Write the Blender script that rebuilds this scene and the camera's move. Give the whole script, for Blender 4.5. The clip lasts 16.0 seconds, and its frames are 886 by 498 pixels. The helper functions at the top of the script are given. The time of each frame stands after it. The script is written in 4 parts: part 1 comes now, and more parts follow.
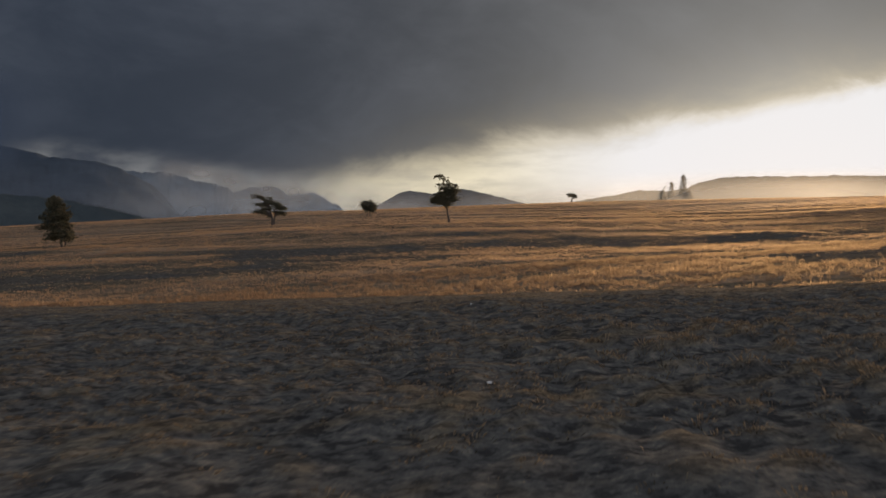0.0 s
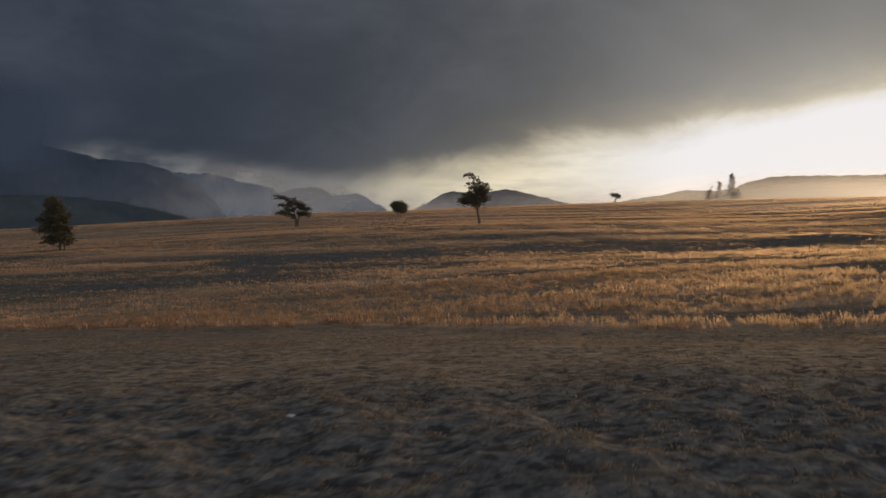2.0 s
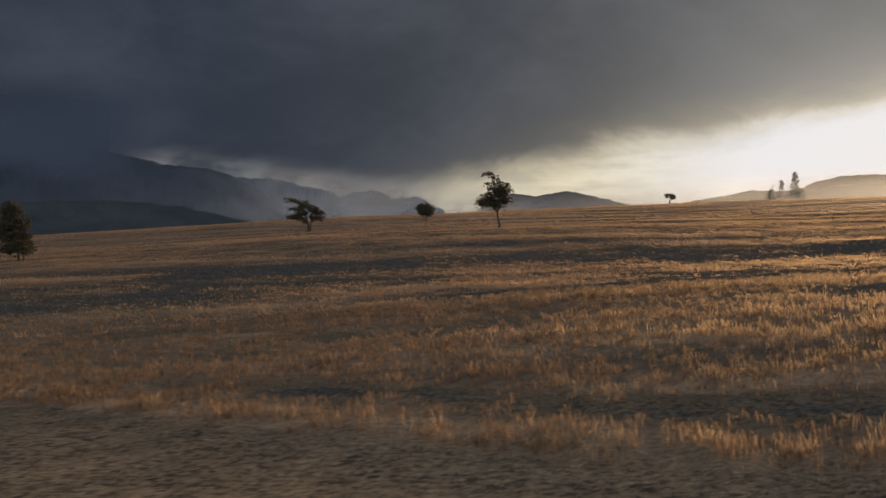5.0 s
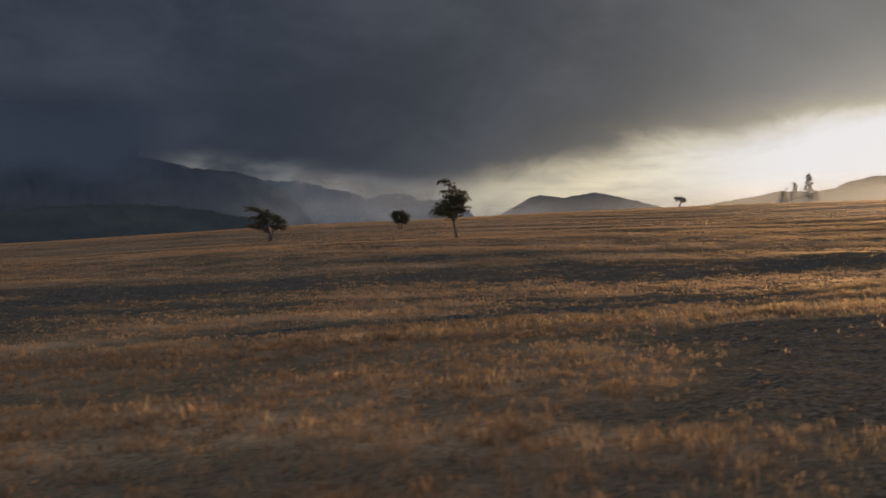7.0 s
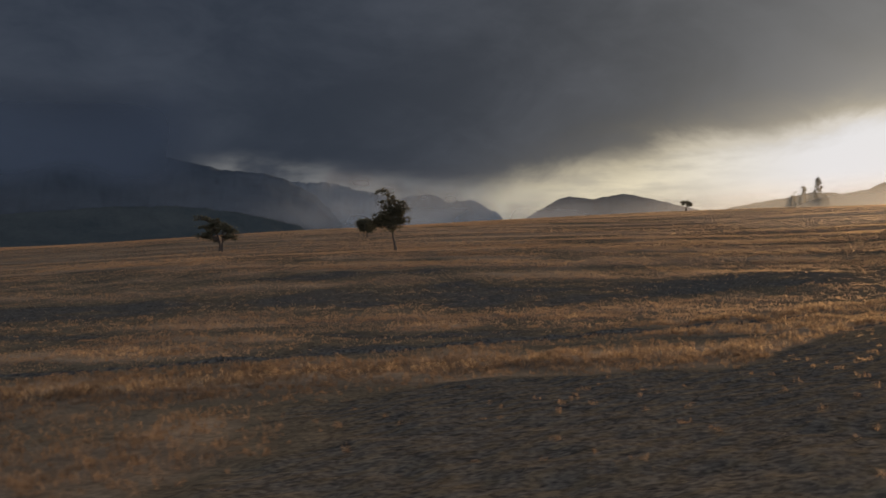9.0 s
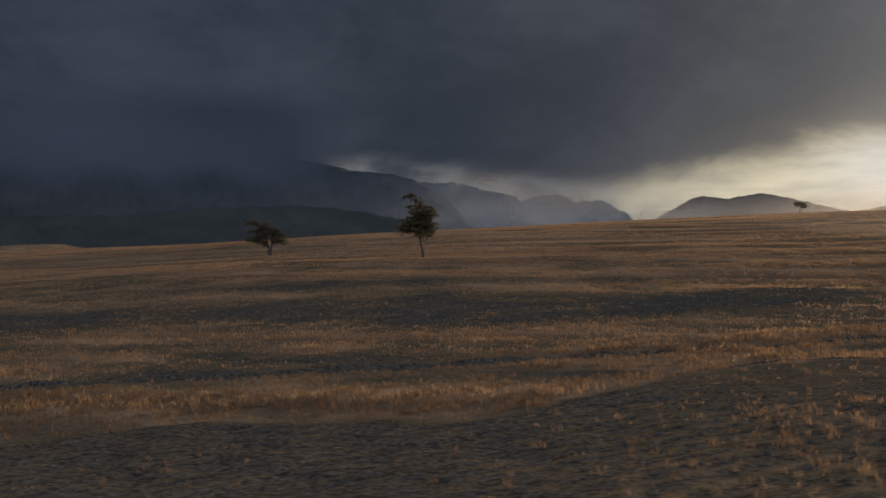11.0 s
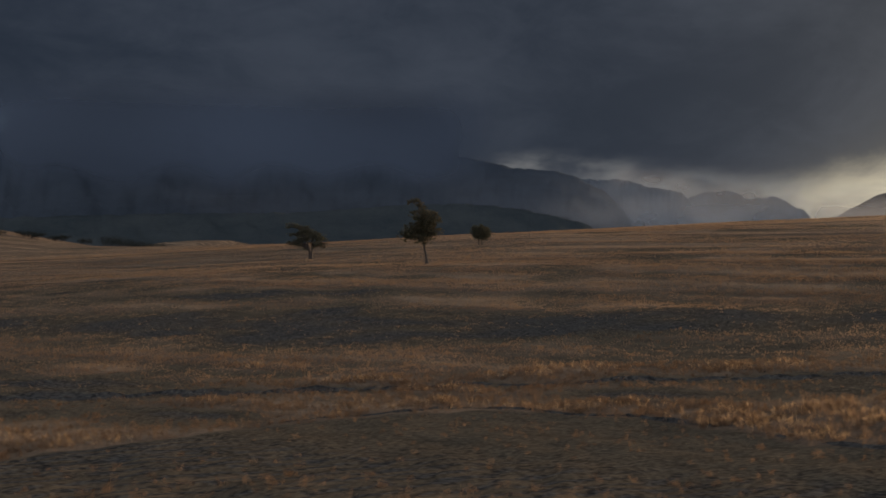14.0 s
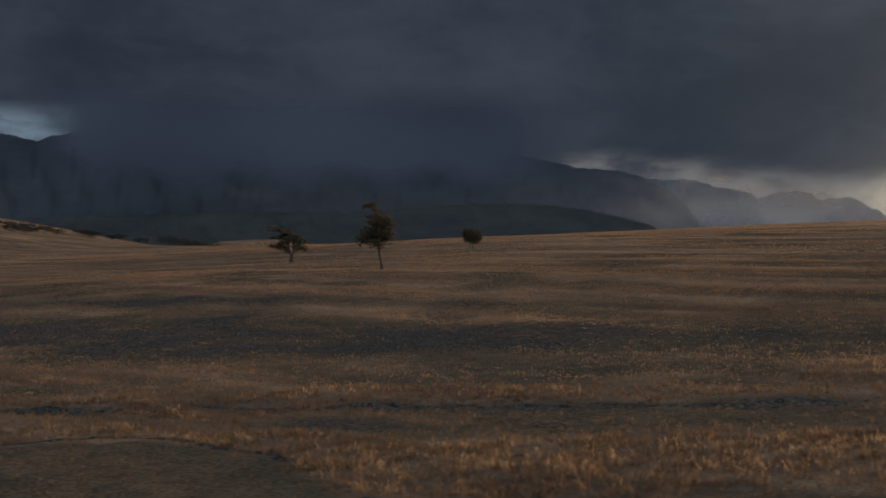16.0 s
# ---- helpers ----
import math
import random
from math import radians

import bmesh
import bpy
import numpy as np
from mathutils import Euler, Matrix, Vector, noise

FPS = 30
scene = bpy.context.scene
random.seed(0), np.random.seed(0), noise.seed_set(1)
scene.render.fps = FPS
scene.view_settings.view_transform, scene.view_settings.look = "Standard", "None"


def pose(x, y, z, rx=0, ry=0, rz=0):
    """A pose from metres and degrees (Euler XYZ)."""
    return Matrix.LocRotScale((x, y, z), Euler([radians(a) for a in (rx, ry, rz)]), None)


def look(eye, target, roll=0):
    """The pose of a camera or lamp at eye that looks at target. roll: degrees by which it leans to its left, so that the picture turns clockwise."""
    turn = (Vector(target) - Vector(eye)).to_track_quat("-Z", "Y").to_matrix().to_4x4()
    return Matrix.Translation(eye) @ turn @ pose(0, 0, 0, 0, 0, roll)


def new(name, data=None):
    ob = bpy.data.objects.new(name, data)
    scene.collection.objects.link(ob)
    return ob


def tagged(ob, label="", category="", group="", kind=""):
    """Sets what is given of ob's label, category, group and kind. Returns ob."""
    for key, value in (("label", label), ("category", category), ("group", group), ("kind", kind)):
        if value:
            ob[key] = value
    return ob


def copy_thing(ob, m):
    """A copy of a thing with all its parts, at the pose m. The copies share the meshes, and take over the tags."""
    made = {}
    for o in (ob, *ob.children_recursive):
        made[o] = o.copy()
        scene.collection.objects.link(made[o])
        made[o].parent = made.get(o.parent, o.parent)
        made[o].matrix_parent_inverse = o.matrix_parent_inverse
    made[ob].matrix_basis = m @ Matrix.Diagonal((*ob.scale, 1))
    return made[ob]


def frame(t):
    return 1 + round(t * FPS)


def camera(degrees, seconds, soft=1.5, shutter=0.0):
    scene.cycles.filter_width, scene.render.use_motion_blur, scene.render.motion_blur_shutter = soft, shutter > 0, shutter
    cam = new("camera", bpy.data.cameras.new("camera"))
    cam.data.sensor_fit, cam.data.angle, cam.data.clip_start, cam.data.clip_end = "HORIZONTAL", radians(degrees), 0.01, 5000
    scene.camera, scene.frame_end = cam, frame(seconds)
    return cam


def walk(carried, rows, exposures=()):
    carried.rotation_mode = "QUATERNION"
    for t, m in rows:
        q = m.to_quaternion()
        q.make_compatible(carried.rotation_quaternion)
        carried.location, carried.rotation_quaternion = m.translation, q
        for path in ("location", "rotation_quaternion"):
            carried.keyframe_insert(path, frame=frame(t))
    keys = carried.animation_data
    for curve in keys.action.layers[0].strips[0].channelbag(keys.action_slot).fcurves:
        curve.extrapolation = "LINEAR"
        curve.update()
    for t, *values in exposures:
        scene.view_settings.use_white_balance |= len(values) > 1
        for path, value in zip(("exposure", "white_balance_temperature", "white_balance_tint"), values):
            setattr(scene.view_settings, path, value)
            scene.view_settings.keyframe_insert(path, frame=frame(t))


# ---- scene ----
import itertools

cam = camera(51.8, 16.0, soft=1.6, shutter=0.4)
METRES, EYE, TILT, LEAN, TURN = 125.0, 5.0, -2.4, 0.0, 0.0
ROWS = [
    (0.0, 0.0, 0.0, 0.0, 0.0, 0.0, -0.0),
    (0.5, 0.0055, 0.0218, 0.001, 0.65, 0.0, -0.02),
    (1.0, 0.0115, 0.0467, 0.0022, 1.39, 0.02, -0.04),
    (1.5, 0.0167, 0.0687, 0.0032, 2.03, 0.03, -0.04),
    (2.0, 0.0232, 0.0941, 0.0044, 2.79, 0.03, -0.03),
    (2.5, 0.0291, 0.1165, 0.0056, 3.45, 0.02, -0.01),
    (3.0, 0.0366, 0.1428, 0.0067, 4.2, 0.02, 0.0),
    (5.5, 0.1022, 0.2524, 0.0114, 7.15, 0.25, 0.26),
    (6.0, 0.1265, 0.273, 0.0141, 7.63, 0.28, 0.3),
    (6.5, 0.1503, 0.2902, 0.0184, 8.05, 0.3, 0.31),
    (7.0, 0.1791, 0.3096, 0.0235, 8.52, 0.33, 0.35),
    (7.5, 0.2051, 0.3255, 0.0276, 8.93, 0.35, 0.35),
    (8.0, 0.2358, 0.3433, 0.0319, 9.4, 0.37, 0.35),
    (10.5, 0.3801, 0.4342, 0.0454, 15.5, 0.46, -0.08),
    (11.0, 0.4125, 0.4517, 0.0478, 18.64, 0.4, -0.17),
    (11.5, 0.4411, 0.4677, 0.05, 21.35, 0.34, -0.25),
    (12.0, 0.4712, 0.4861, 0.0522, 23.86, 0.26, -0.34),
    (12.5, 0.5008, 0.5058, 0.0543, 25.57, 0.22, -0.42),
    (13.0, 0.5299, 0.5264, 0.0564, 27.06, 0.17, -0.49),
    (13.5, 0.5586, 0.5479, 0.0587, 28.11, 0.17, -0.55),
    (14.0, 0.5871, 0.5699, 0.0614, 29.12, 0.14, -0.64),
    (14.5, 0.6148, 0.5927, 0.0639, 30.14, 0.14, -0.7),
    (15.0, 0.6417, 0.6158, 0.0662, 31.17, 0.12, -0.79),
    (15.5, 0.6678, 0.6391, 0.0684, 32.23, 0.09, -0.9),
    (16.0, 0.693, 0.6625, 0.0705, 33.32, 0.06, -0.99),
]
walk(cam, [(t, pose(0, 0, EYE, TILT, LEAN, TURN) @ pose(METRES * x, METRES * y, METRES * z, 90 + pitch, roll, yaw)) for t, x, y, z, yaw, pitch, roll in ROWS],
     exposures=[(0.0, 0.51), (3.0, 0.48), (7.0, 0.42), (11.0, 0.31), (16.0, 0.27)])

# ---------------------------------------------------------------- light
SUN_AZ, SUN_EL = 21.1, 3.6          # degrees to the right of +y, and up


def bearing(az, el=0.0):
    a, e = radians(az), radians(el)
    return Vector((math.sin(a) * math.cos(e), math.cos(a) * math.cos(e), math.sin(e)))


lamp = bpy.data.lights.new("sun", "SUN")
lamp.energy, lamp.angle, lamp.color = 4.4, radians(3.0), (1.0, 0.71, 0.47)
sun = new("sun", lamp)
sun.matrix_world = look(bearing(SUN_AZ, SUN_EL) * 100, (0, 0, 0))


class Nodes:
    """Short hand for node trees."""

    def __init__(self, tree):
        self.tree = tree
        tree.nodes.clear()

    def add(self, kind, inputs=(), **settings):
        node = self.tree.nodes.new(kind)
        if "attribute_name" in settings:
            node.attribute_name = settings["attribute_name"]
        if "blend_type" in settings:
            node.blend_type = settings["blend_type"]
        if "data_type" in settings:
            node.data_type = settings["data_type"]
        if "interpolation_type" in settings:
            node.interpolation_type = settings["interpolation_type"]
        if "operation" in settings:
            node.operation = settings["operation"]
        if "sky_type" in settings:
            node.sky_type = settings["sky_type"]
        if "sun_disc" in settings:
            node.sun_disc = settings["sun_disc"]
        if "sun_elevation" in settings:
            node.sun_elevation = settings["sun_elevation"]
        if "sun_rotation" in settings:
            node.sun_rotation = settings["sun_rotation"]
        if "use_clamp" in settings:
            node.use_clamp = settings["use_clamp"]
        for key, value in dict(inputs).items():
            if isinstance(value, bpy.types.NodeSocket):
                self.tree.links.new(value, node.inputs[key])
            else:
                node.inputs[key].default_value = value
        return node

    def math(self, operation, *values, clamp=False):
        return self.add("ShaderNodeMath", dict(enumerate(values)), operation=operation, use_clamp=clamp).outputs[0]

    def vector(self, operation, a, b):
        node = self.add("ShaderNodeVectorMath", {0: a, 1: b}, operation=operation)
        return node.outputs["Value"] if operation in ("DOT_PRODUCT", "LENGTH", "DISTANCE") else node.outputs[0]

    def ramp(self, value, stops, interpolation="LINEAR"):
        node = self.add("ShaderNodeValToRGB", {0: value})
        band = node.color_ramp
        band.interpolation = interpolation
        while len(band.elements) < len(stops):
            band.elements.new(0.5)
        for element, (at, colour) in zip(band.elements, stops):
            element.position = at
            element.color = (*((colour,) * 3 if isinstance(colour, (int, float)) else colour), 1)
        return node.outputs[0]

    def span(self, value, a, b, c=0.0, d=1.0, smooth=True):
        return self.add("ShaderNodeMapRange", {0: value, 1: a, 2: b, 3: c, 4: d}, interpolation_type="SMOOTHSTEP" if smooth else "LINEAR").outputs[0]

    def mix(self, factor, a, b, blend="MIX"):
        node = self.add("ShaderNodeMix", {0: factor}, data_type="RGBA", blend_type=blend)
        for key, value in ((6, a), (7, b)):
            if isinstance(value, bpy.types.NodeSocket):
                self.tree.links.new(value, node.inputs[key])
            else:
                node.inputs[key].default_value = (*value[:3], 1)
        return node.outputs[2]

    def noise(self, vector, scale, detail=4.0, rough=0.55, distort=0.0):
        return self.add("ShaderNodeTexNoise", {"Vector": vector, "Scale": scale, "Detail": detail, "Roughness": rough, "Distortion": distort}).outputs[0]

    def scaled(self, vector, x, y, z, turn=0.0, move=(0, 0, 0)):
        return self.add("ShaderNodeMapping", {"Vector": vector, "Scale": (x, y, z), "Rotation": (0, 0, radians(turn)), "Location": move}).outputs[0]


def make_world():
    world = bpy.data.worlds.new("world")
    scene.world = world
    world.use_nodes = True
    n = Nodes(world.node_tree)
    way = n.add("ShaderNodeTexCoord").outputs["Generated"]
    xyz = n.add("ShaderNodeSeparateXYZ", {0: way}).outputs
    az = n.math("MULTIPLY", n.math("ARCTAN2", xyz[0], xyz[1]), 57.2958)
    el = n.math("MULTIPLY", n.math("ARCSINE", xyz[2]), 57.2958)
    from_sun = n.math("MULTIPLY", n.math("ARCCOSINE", n.vector("DOT_PRODUCT", way, tuple(bearing(SUN_AZ, SUN_EL)))), 57.2958)
    # cloud texture: long streaks, stretched along the horizon
    flat = n.scaled(way, 1.0, 1.0, 1.9, 0.0, (0.3, 0.1, 0.0))
    big, fine = n.noise(flat, 2.6, 6.0, 0.55, 0.5), n.noise(flat, 10.0, 7.0, 0.62, 0.5)
    # height of the cloud's lower edge: a clear gap under the deck round the sun
    place = n.span(az, -180, 180, 0, 1, smooth=False)
    stops = [(-180, 0.0), (-13, 0.0), (-8, 1.3), (-3, 2.1), (5, 3.9), (12, 4.7), (18, 5.7), (26, 7.4), (40, 10.5), (60, 9.0), (85, 0.0), (180, 0.0)]
    edge = n.math("MULTIPLY", n.ramp(place, [((a + 180) / 360, e / 20) for a, e in stops]), 20.0)
    wisp = n.math("MULTIPLY", n.math("SUBTRACT", fine, 0.5), 2.6)
    above = n.math("ADD", n.math("SUBTRACT", el, edge), wisp)
    soft = n.span(az, -6, 18, 2.0, 0.8)
    cover = n.span(n.math("DIVIDE", above, soft), -1.0, 1.0)
    # the deck itself: slate, lighter streaks, lit from behind near its edge
    tone = n.span(n.math("ADD", n.math("MULTIPLY", big, 0.72), n.math("MULTIPLY", fine, 0.28)), 0.36, 0.66)
    deck = n.mix(tone, (0.019, 0.025, 0.036), (0.047, 0.053, 0.066))
    deck = n.mix(n.span(az, 10, -20, 0.0, 1.0), deck, n.mix(tone, (0.0182, 0.0252, 0.0388), (0.0385, 0.0474, 0.0657)))
    # Unseen sky away from the sun, brightened as fill light for the ground.
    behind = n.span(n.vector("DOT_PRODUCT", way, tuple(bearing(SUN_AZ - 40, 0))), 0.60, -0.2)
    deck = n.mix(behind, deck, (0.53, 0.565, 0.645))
    rim = n.math("POWER", 2.718, n.math("MULTIPLY", n.math("ABSOLUTE", above), -0.8))
    rim = n.math("MULTIPLY", rim, n.span(az, -16, 14))
    rim = n.math("MULTIPLY", rim, n.span(az, 100, 60))
    deck = n.mix(n.math("MULTIPLY", rim, 0.75, clamp=True), deck, (0.44, 0.365, 0.235))
    halo = n.math("POWER", 2.718, n.math("MULTIPLY", from_sun, -0.09))
    deck = n.mix(1.0, deck, n.mix(halo, (0, 0, 0), (0.29, 0.268, 0.230)), "ADD")
    # clear air in the gap
    sky = n.add("ShaderNodeTexSky", sky_type="NISHITA", sun_disc=False, sun_elevation=radians(SUN_EL), sun_rotation=radians(SUN_AZ))
    glare = n.span(from_sun, 21.0, 8.0)
    gap = n.mix(glare, (0.62, 0.555, 0.41), (0.645, 0.64, 0.65))
    gap = n.mix(1.0, gap, n.mix(0.001, (0, 0, 0), sky.outputs[0]), "ADD")
    streak = n.span(n.noise(n.scaled(way, 1, 1, 6), 14.0, 5.0, 0.6), 0.42, 0.66)
    gap = n.mix(n.math("MULTIPLY", streak, n.span(from_sun, 9, 20, 0, 0.40)), gap, (0.30, 0.28, 0.25))
    # torn pale mist low over the mountains where the gap closes, and a rift far round
    torn = n.span(n.noise(n.scaled(way, 1, 1, 2.6), 15.0, 5.0, 0.52), 0.36, 0.68)
    top = n.span(az, -26, -4, 4.0, 1.8)
    low = n.math("MULTIPLY", n.span(n.math("SUBTRACT", el, top), 0.7, -1.0), n.math("MULTIPLY", n.span(az, 2, -10), n.span(az, -31, -23)))
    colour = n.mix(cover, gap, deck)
    colour = n.mix(n.math("MULTIPLY", low, n.math("ADD", n.math("MULTIPLY", torn, 0.46), 0.04), clamp=True), colour, (0.24, 0.24, 0.235))
    rift = n.math("MULTIPLY", n.math("MULTIPLY", n.span(el, 7.0, 5.4), n.span(az, -51.5, -56)), n.math("MULTIPLY", n.span(az, -76, -64), n.math("ADD", torn, 0.3), clamp=True))
    colour = n.mix(rift, colour, (0.12, 0.165, 0.21))
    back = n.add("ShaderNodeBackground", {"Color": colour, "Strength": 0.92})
    out = n.add("ShaderNodeOutputWorld")
    n.tree.links.new(back.outputs[0], out.inputs[0])


make_world()


# ---------------------------------------------------------------- materials
def material(name, build):
    m = bpy.data.materials.new(name)
    m.use_nodes = True
    n = Nodes(m.node_tree)
    out = n.add("ShaderNodeOutputMaterial")
    n.tree.links.new(build(n), out.inputs[0])
    return m


def place_of(n):
    return n.add("ShaderNodeNewGeometry").outputs["Position"]


def soil(n):
    p = place_of(n)
    cover = n.add("ShaderNodeAttribute", attribute_name="tall").outputs["Fac"]
    streaks = n.noise(n.scaled(p, 0.07, 1.0, 1.0, 6.0), 0.14, 5.0, 0.6, 0.3)
    bands = n.noise(n.scaled(p, 0.25, 1.0, 1.0, 12.0), 0.16, 6.0, 0.6, 0.5)
    patch = n.noise(n.scaled(p, 0.75, 1.0, 1.0, 12.0), 0.9, 5.0, 0.65, 0.4)
    fine = n.noise(p, 5.5, 3.0, 0.6, 0.2)
    grain = n.noise(p, 19.0, 4.0, 0.7)
    rough = n.math("ADD", n.math("ADD", n.math("MULTIPLY", fine, 0.38), n.math("MULTIPLY", patch, 0.22)), n.math("MULTIPLY", grain, 0.40))
    bump_up = n.add("ShaderNodeAttribute", attribute_name="hummock").outputs["Fac"]
    bare = n.ramp(rough, [(0.40, (0.028, 0.027, 0.026)), (0.475, (0.055, 0.053, 0.050)), (0.55, (0.075, 0.071, 0.064)), (0.64, (0.130, 0.117, 0.096))])
    turf = n.ramp(rough, [(0.40, (0.034, 0.028, 0.021)), (0.47, (0.076, 0.062, 0.044)), (0.55, (0.104, 0.083, 0.058)), (0.64, (0.165, 0.129, 0.088))])
    litter = n.ramp(n.math("ADD", n.math("MULTIPLY", n.math("ADD", bands, streaks), 0.4), n.math("MULTIPLY", n.math("ADD", fine, patch), 0.1)), [(0.40, (0.090, 0.068, 0.050)), (0.5, (0.165, 0.119, 0.082)), (0.60, (0.290, 0.203, 0.131))])
    litter = n.mix(n.span(rough, 0.54, 0.42, 0.0, 0.40), litter, (0.032, 0.026, 0.021))
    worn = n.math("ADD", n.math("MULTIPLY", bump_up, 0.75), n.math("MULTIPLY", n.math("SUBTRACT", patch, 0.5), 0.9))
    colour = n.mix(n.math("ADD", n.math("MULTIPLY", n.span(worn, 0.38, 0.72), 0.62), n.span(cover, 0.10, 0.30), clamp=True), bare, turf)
    colour = n.mix(n.span(cover, 0.35, 0.85), colour, litter)
    straw = n.ramp(rough, [(0.40, (0.044, 0.035, 0.026)), (0.47, (0.120, 0.091, 0.062)), (0.55, (0.172, 0.129, 0.086)), (0.64, (0.275, 0.205, 0.134))])
    colour = n.mix(n.add("ShaderNodeAttribute", attribute_name="straw").outputs["Fac"], colour, straw)
    painted_pits = n.math("ADD", n.math("MULTIPLY", n.noise(n.scaled(p, 0.8, 1.0, 1.0, 12.0), 4.2, 2.0, 0.5, 0.6), 0.6), n.math("MULTIPLY", fine, 0.4))
    # Shade of hollows between hummocks, put into the soil colour as dark spots.
    colour = n.mix(n.math("MULTIPLY", n.math("MULTIPLY", n.span(painted_pits, 0.51, 0.42), n.span(bump_up, 0.42, 0.15, 0.42, 0.72)), n.span(cover, 0.42, 0.22)), colour, (0.018, 0.017, 0.017))
    crumbs = n.math("MULTIPLY", n.span(painted_pits, 0.56, 0.64, 0.0, 0.35), n.span(cover, 0.30, 0.12))
    colour = n.mix(crumbs, colour, (0.150, 0.128, 0.104))
    bump = n.add("ShaderNodeBump", {"Height": rough, "Strength": 0.4, "Distance": 0.05}).outputs[0]
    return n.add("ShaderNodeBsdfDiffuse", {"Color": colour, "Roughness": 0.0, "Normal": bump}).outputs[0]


def blades(dark, mid, light, through_share, each_share=0.30, forward=0.0):
    """Thin leaves: matt faces, light that soaks through, and a share that is scattered straight on."""
    def build(n):
        geo = n.add("ShaderNodeNewGeometry").outputs
        each = geo["Random Per Island"]
        patch = n.noise(n.scaled(geo["Position"], 0.4, 1.0, 1.0, 12.0), 0.30, 4.0, 0.6, 0.4)
        streak = n.noise(n.scaled(geo["Position"], 0.07, 1.0, 1.0, 6.0), 0.14, 5.0, 0.6, 0.3)
        colour = n.ramp(n.math("ADD", n.math("MULTIPLY", each, each_share), n.math("MULTIPLY", n.math("ADD", patch, streak), 0.5 - 0.5 * each_share)), [(0.30, dark), (0.48, mid), (0.70, light)])
        face = n.add("ShaderNodeBsdfDiffuse", {"Color": colour, "Roughness": 0.8}).outputs[0]
        glow = n.add("ShaderNodeBsdfTranslucent", {"Color": colour}).outputs[0]
        leaf = n.add("ShaderNodeMixShader", {0: through_share, 1: face, 2: glow}).outputs[0]
        if not forward:
            return leaf
        onward = n.add("ShaderNodeBsdfRefraction", {"Color": n.mix(0.35, colour, (1.0, 0.74, 0.38)), "Roughness": 0.8, "IOR": 1.4}).outputs[0]
        return n.add("ShaderNodeMixShader", {0: forward, 1: leaf, 2: onward}).outputs[0]
    return build


def bark(n):
    p = place_of(n)
    ridges = n.noise(n.scaled(p, 1, 1, 0.25), 9.0, 5.0, 0.65)
    colour = n.ramp(ridges, [(0.3, (0.020, 0.015, 0.012)), (0.55, (0.052, 0.037, 0.028)), (0.75, (0.11, 0.075, 0.053))])
    bump = n.add("ShaderNodeBump", {"Height": ridges, "Strength": 0.8, "Distance": 0.04}).outputs[0]
    return n.add("ShaderNodeBsdfPrincipled", {"Base Color": colour, "Roughness": 0.9, "Normal": bump}).outputs[0]


def slope(dark, light, scale):
    def build(n):
        p = place_of(n)
        woods = n.noise(n.scaled(p, 1, 1, 1.6), scale, 7.0, 0.62, 0.3)
        fine = n.noise(p, scale * 14, 4.0, 0.7)
        colour = n.ramp(n.math("ADD", n.math("MULTIPLY", woods, 0.7), n.math("MULTIPLY", fine, 0.3)), [(0.36, dark), (0.62, light)])
        bump = n.add("ShaderNodeBump", {"Height": fine, "Strength": 0.6, "Distance": 12.0}).outputs[0]
        return n.add("ShaderNodeBsdfPrincipled", {"Base Color": colour, "Roughness": 1.0, "Specular IOR Level": 0.0, "Normal": bump}).outputs[0]
    return build


FORWARD = 0.030         # share of the sunlight that dry grass scatters straight on
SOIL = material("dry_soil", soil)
GOLD = material("golden_grass", blades((0.076, 0.051, 0.035), (0.160, 0.106, 0.069), (0.295, 0.200, 0.126), 0.5, 0.30, FORWARD))
# Brighter copy of the dry grass: sunlight on strips is in its colour.
SUNLIT_STRAW = material("sunlit_straw_grass", blades((0.23, 0.147, 0.080), (0.43, 0.287, 0.155), (0.65, 0.46, 0.262), 0.55, 0.30, FORWARD))
GREY = material("grazed_grass", blades((0.028, 0.024, 0.019), (0.082, 0.068, 0.050), (0.200, 0.158, 0.106), 0.20, 0.60, 0.2 * FORWARD))
# Same dry grass farther off; its sunlit look is put in as brighter colour.
LIT_FIELD = material("lit_distant_grass", blades((0.130, 0.086, 0.058), (0.245, 0.160, 0.101), (0.40, 0.268, 0.165), 0.48, 0.10, 1.9 * FORWARD))
TUFT = material("tussock_grass", blades((0.048, 0.041, 0.032), (0.090, 0.073, 0.053), (0.160, 0.124, 0.084), 0.22, 0.45))
STALK = material("seed_stalks", blades((0.13, 0.10, 0.07), (0.26, 0.20, 0.13), (0.42, 0.34, 0.23), 0.4, 0.30, FORWARD))
BARK = material("bark", bark)
NEEDLES = material("needles", blades((0.044, 0.048, 0.036), (0.085, 0.085, 0.059), (0.150, 0.128, 0.080), 0.34, 0.5, FORWARD))
LARCH = material("larch_needles", blades((0.043, 0.043, 0.031), (0.084, 0.078, 0.051), (0.155, 0.124, 0.073), 0.32, 0.5, 0.4 * FORWARD))
# Leaves on the far slope, with the shade they stand in painted dark.
SHADED_SCRUB = material("shaded_scrub_leaves", blades((0.016, 0.019, 0.018), (0.030, 0.034, 0.031), (0.05, 0.052, 0.046), 0.05))
# Forest colour lifted and blued: a thin distance haze is mixed in.
HAZED_FOREST = material("hazed_forest_slope", slope((0.036, 0.046, 0.060), (0.052, 0.064, 0.082), 0.004))
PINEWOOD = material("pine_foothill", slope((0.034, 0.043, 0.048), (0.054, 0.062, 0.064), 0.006))
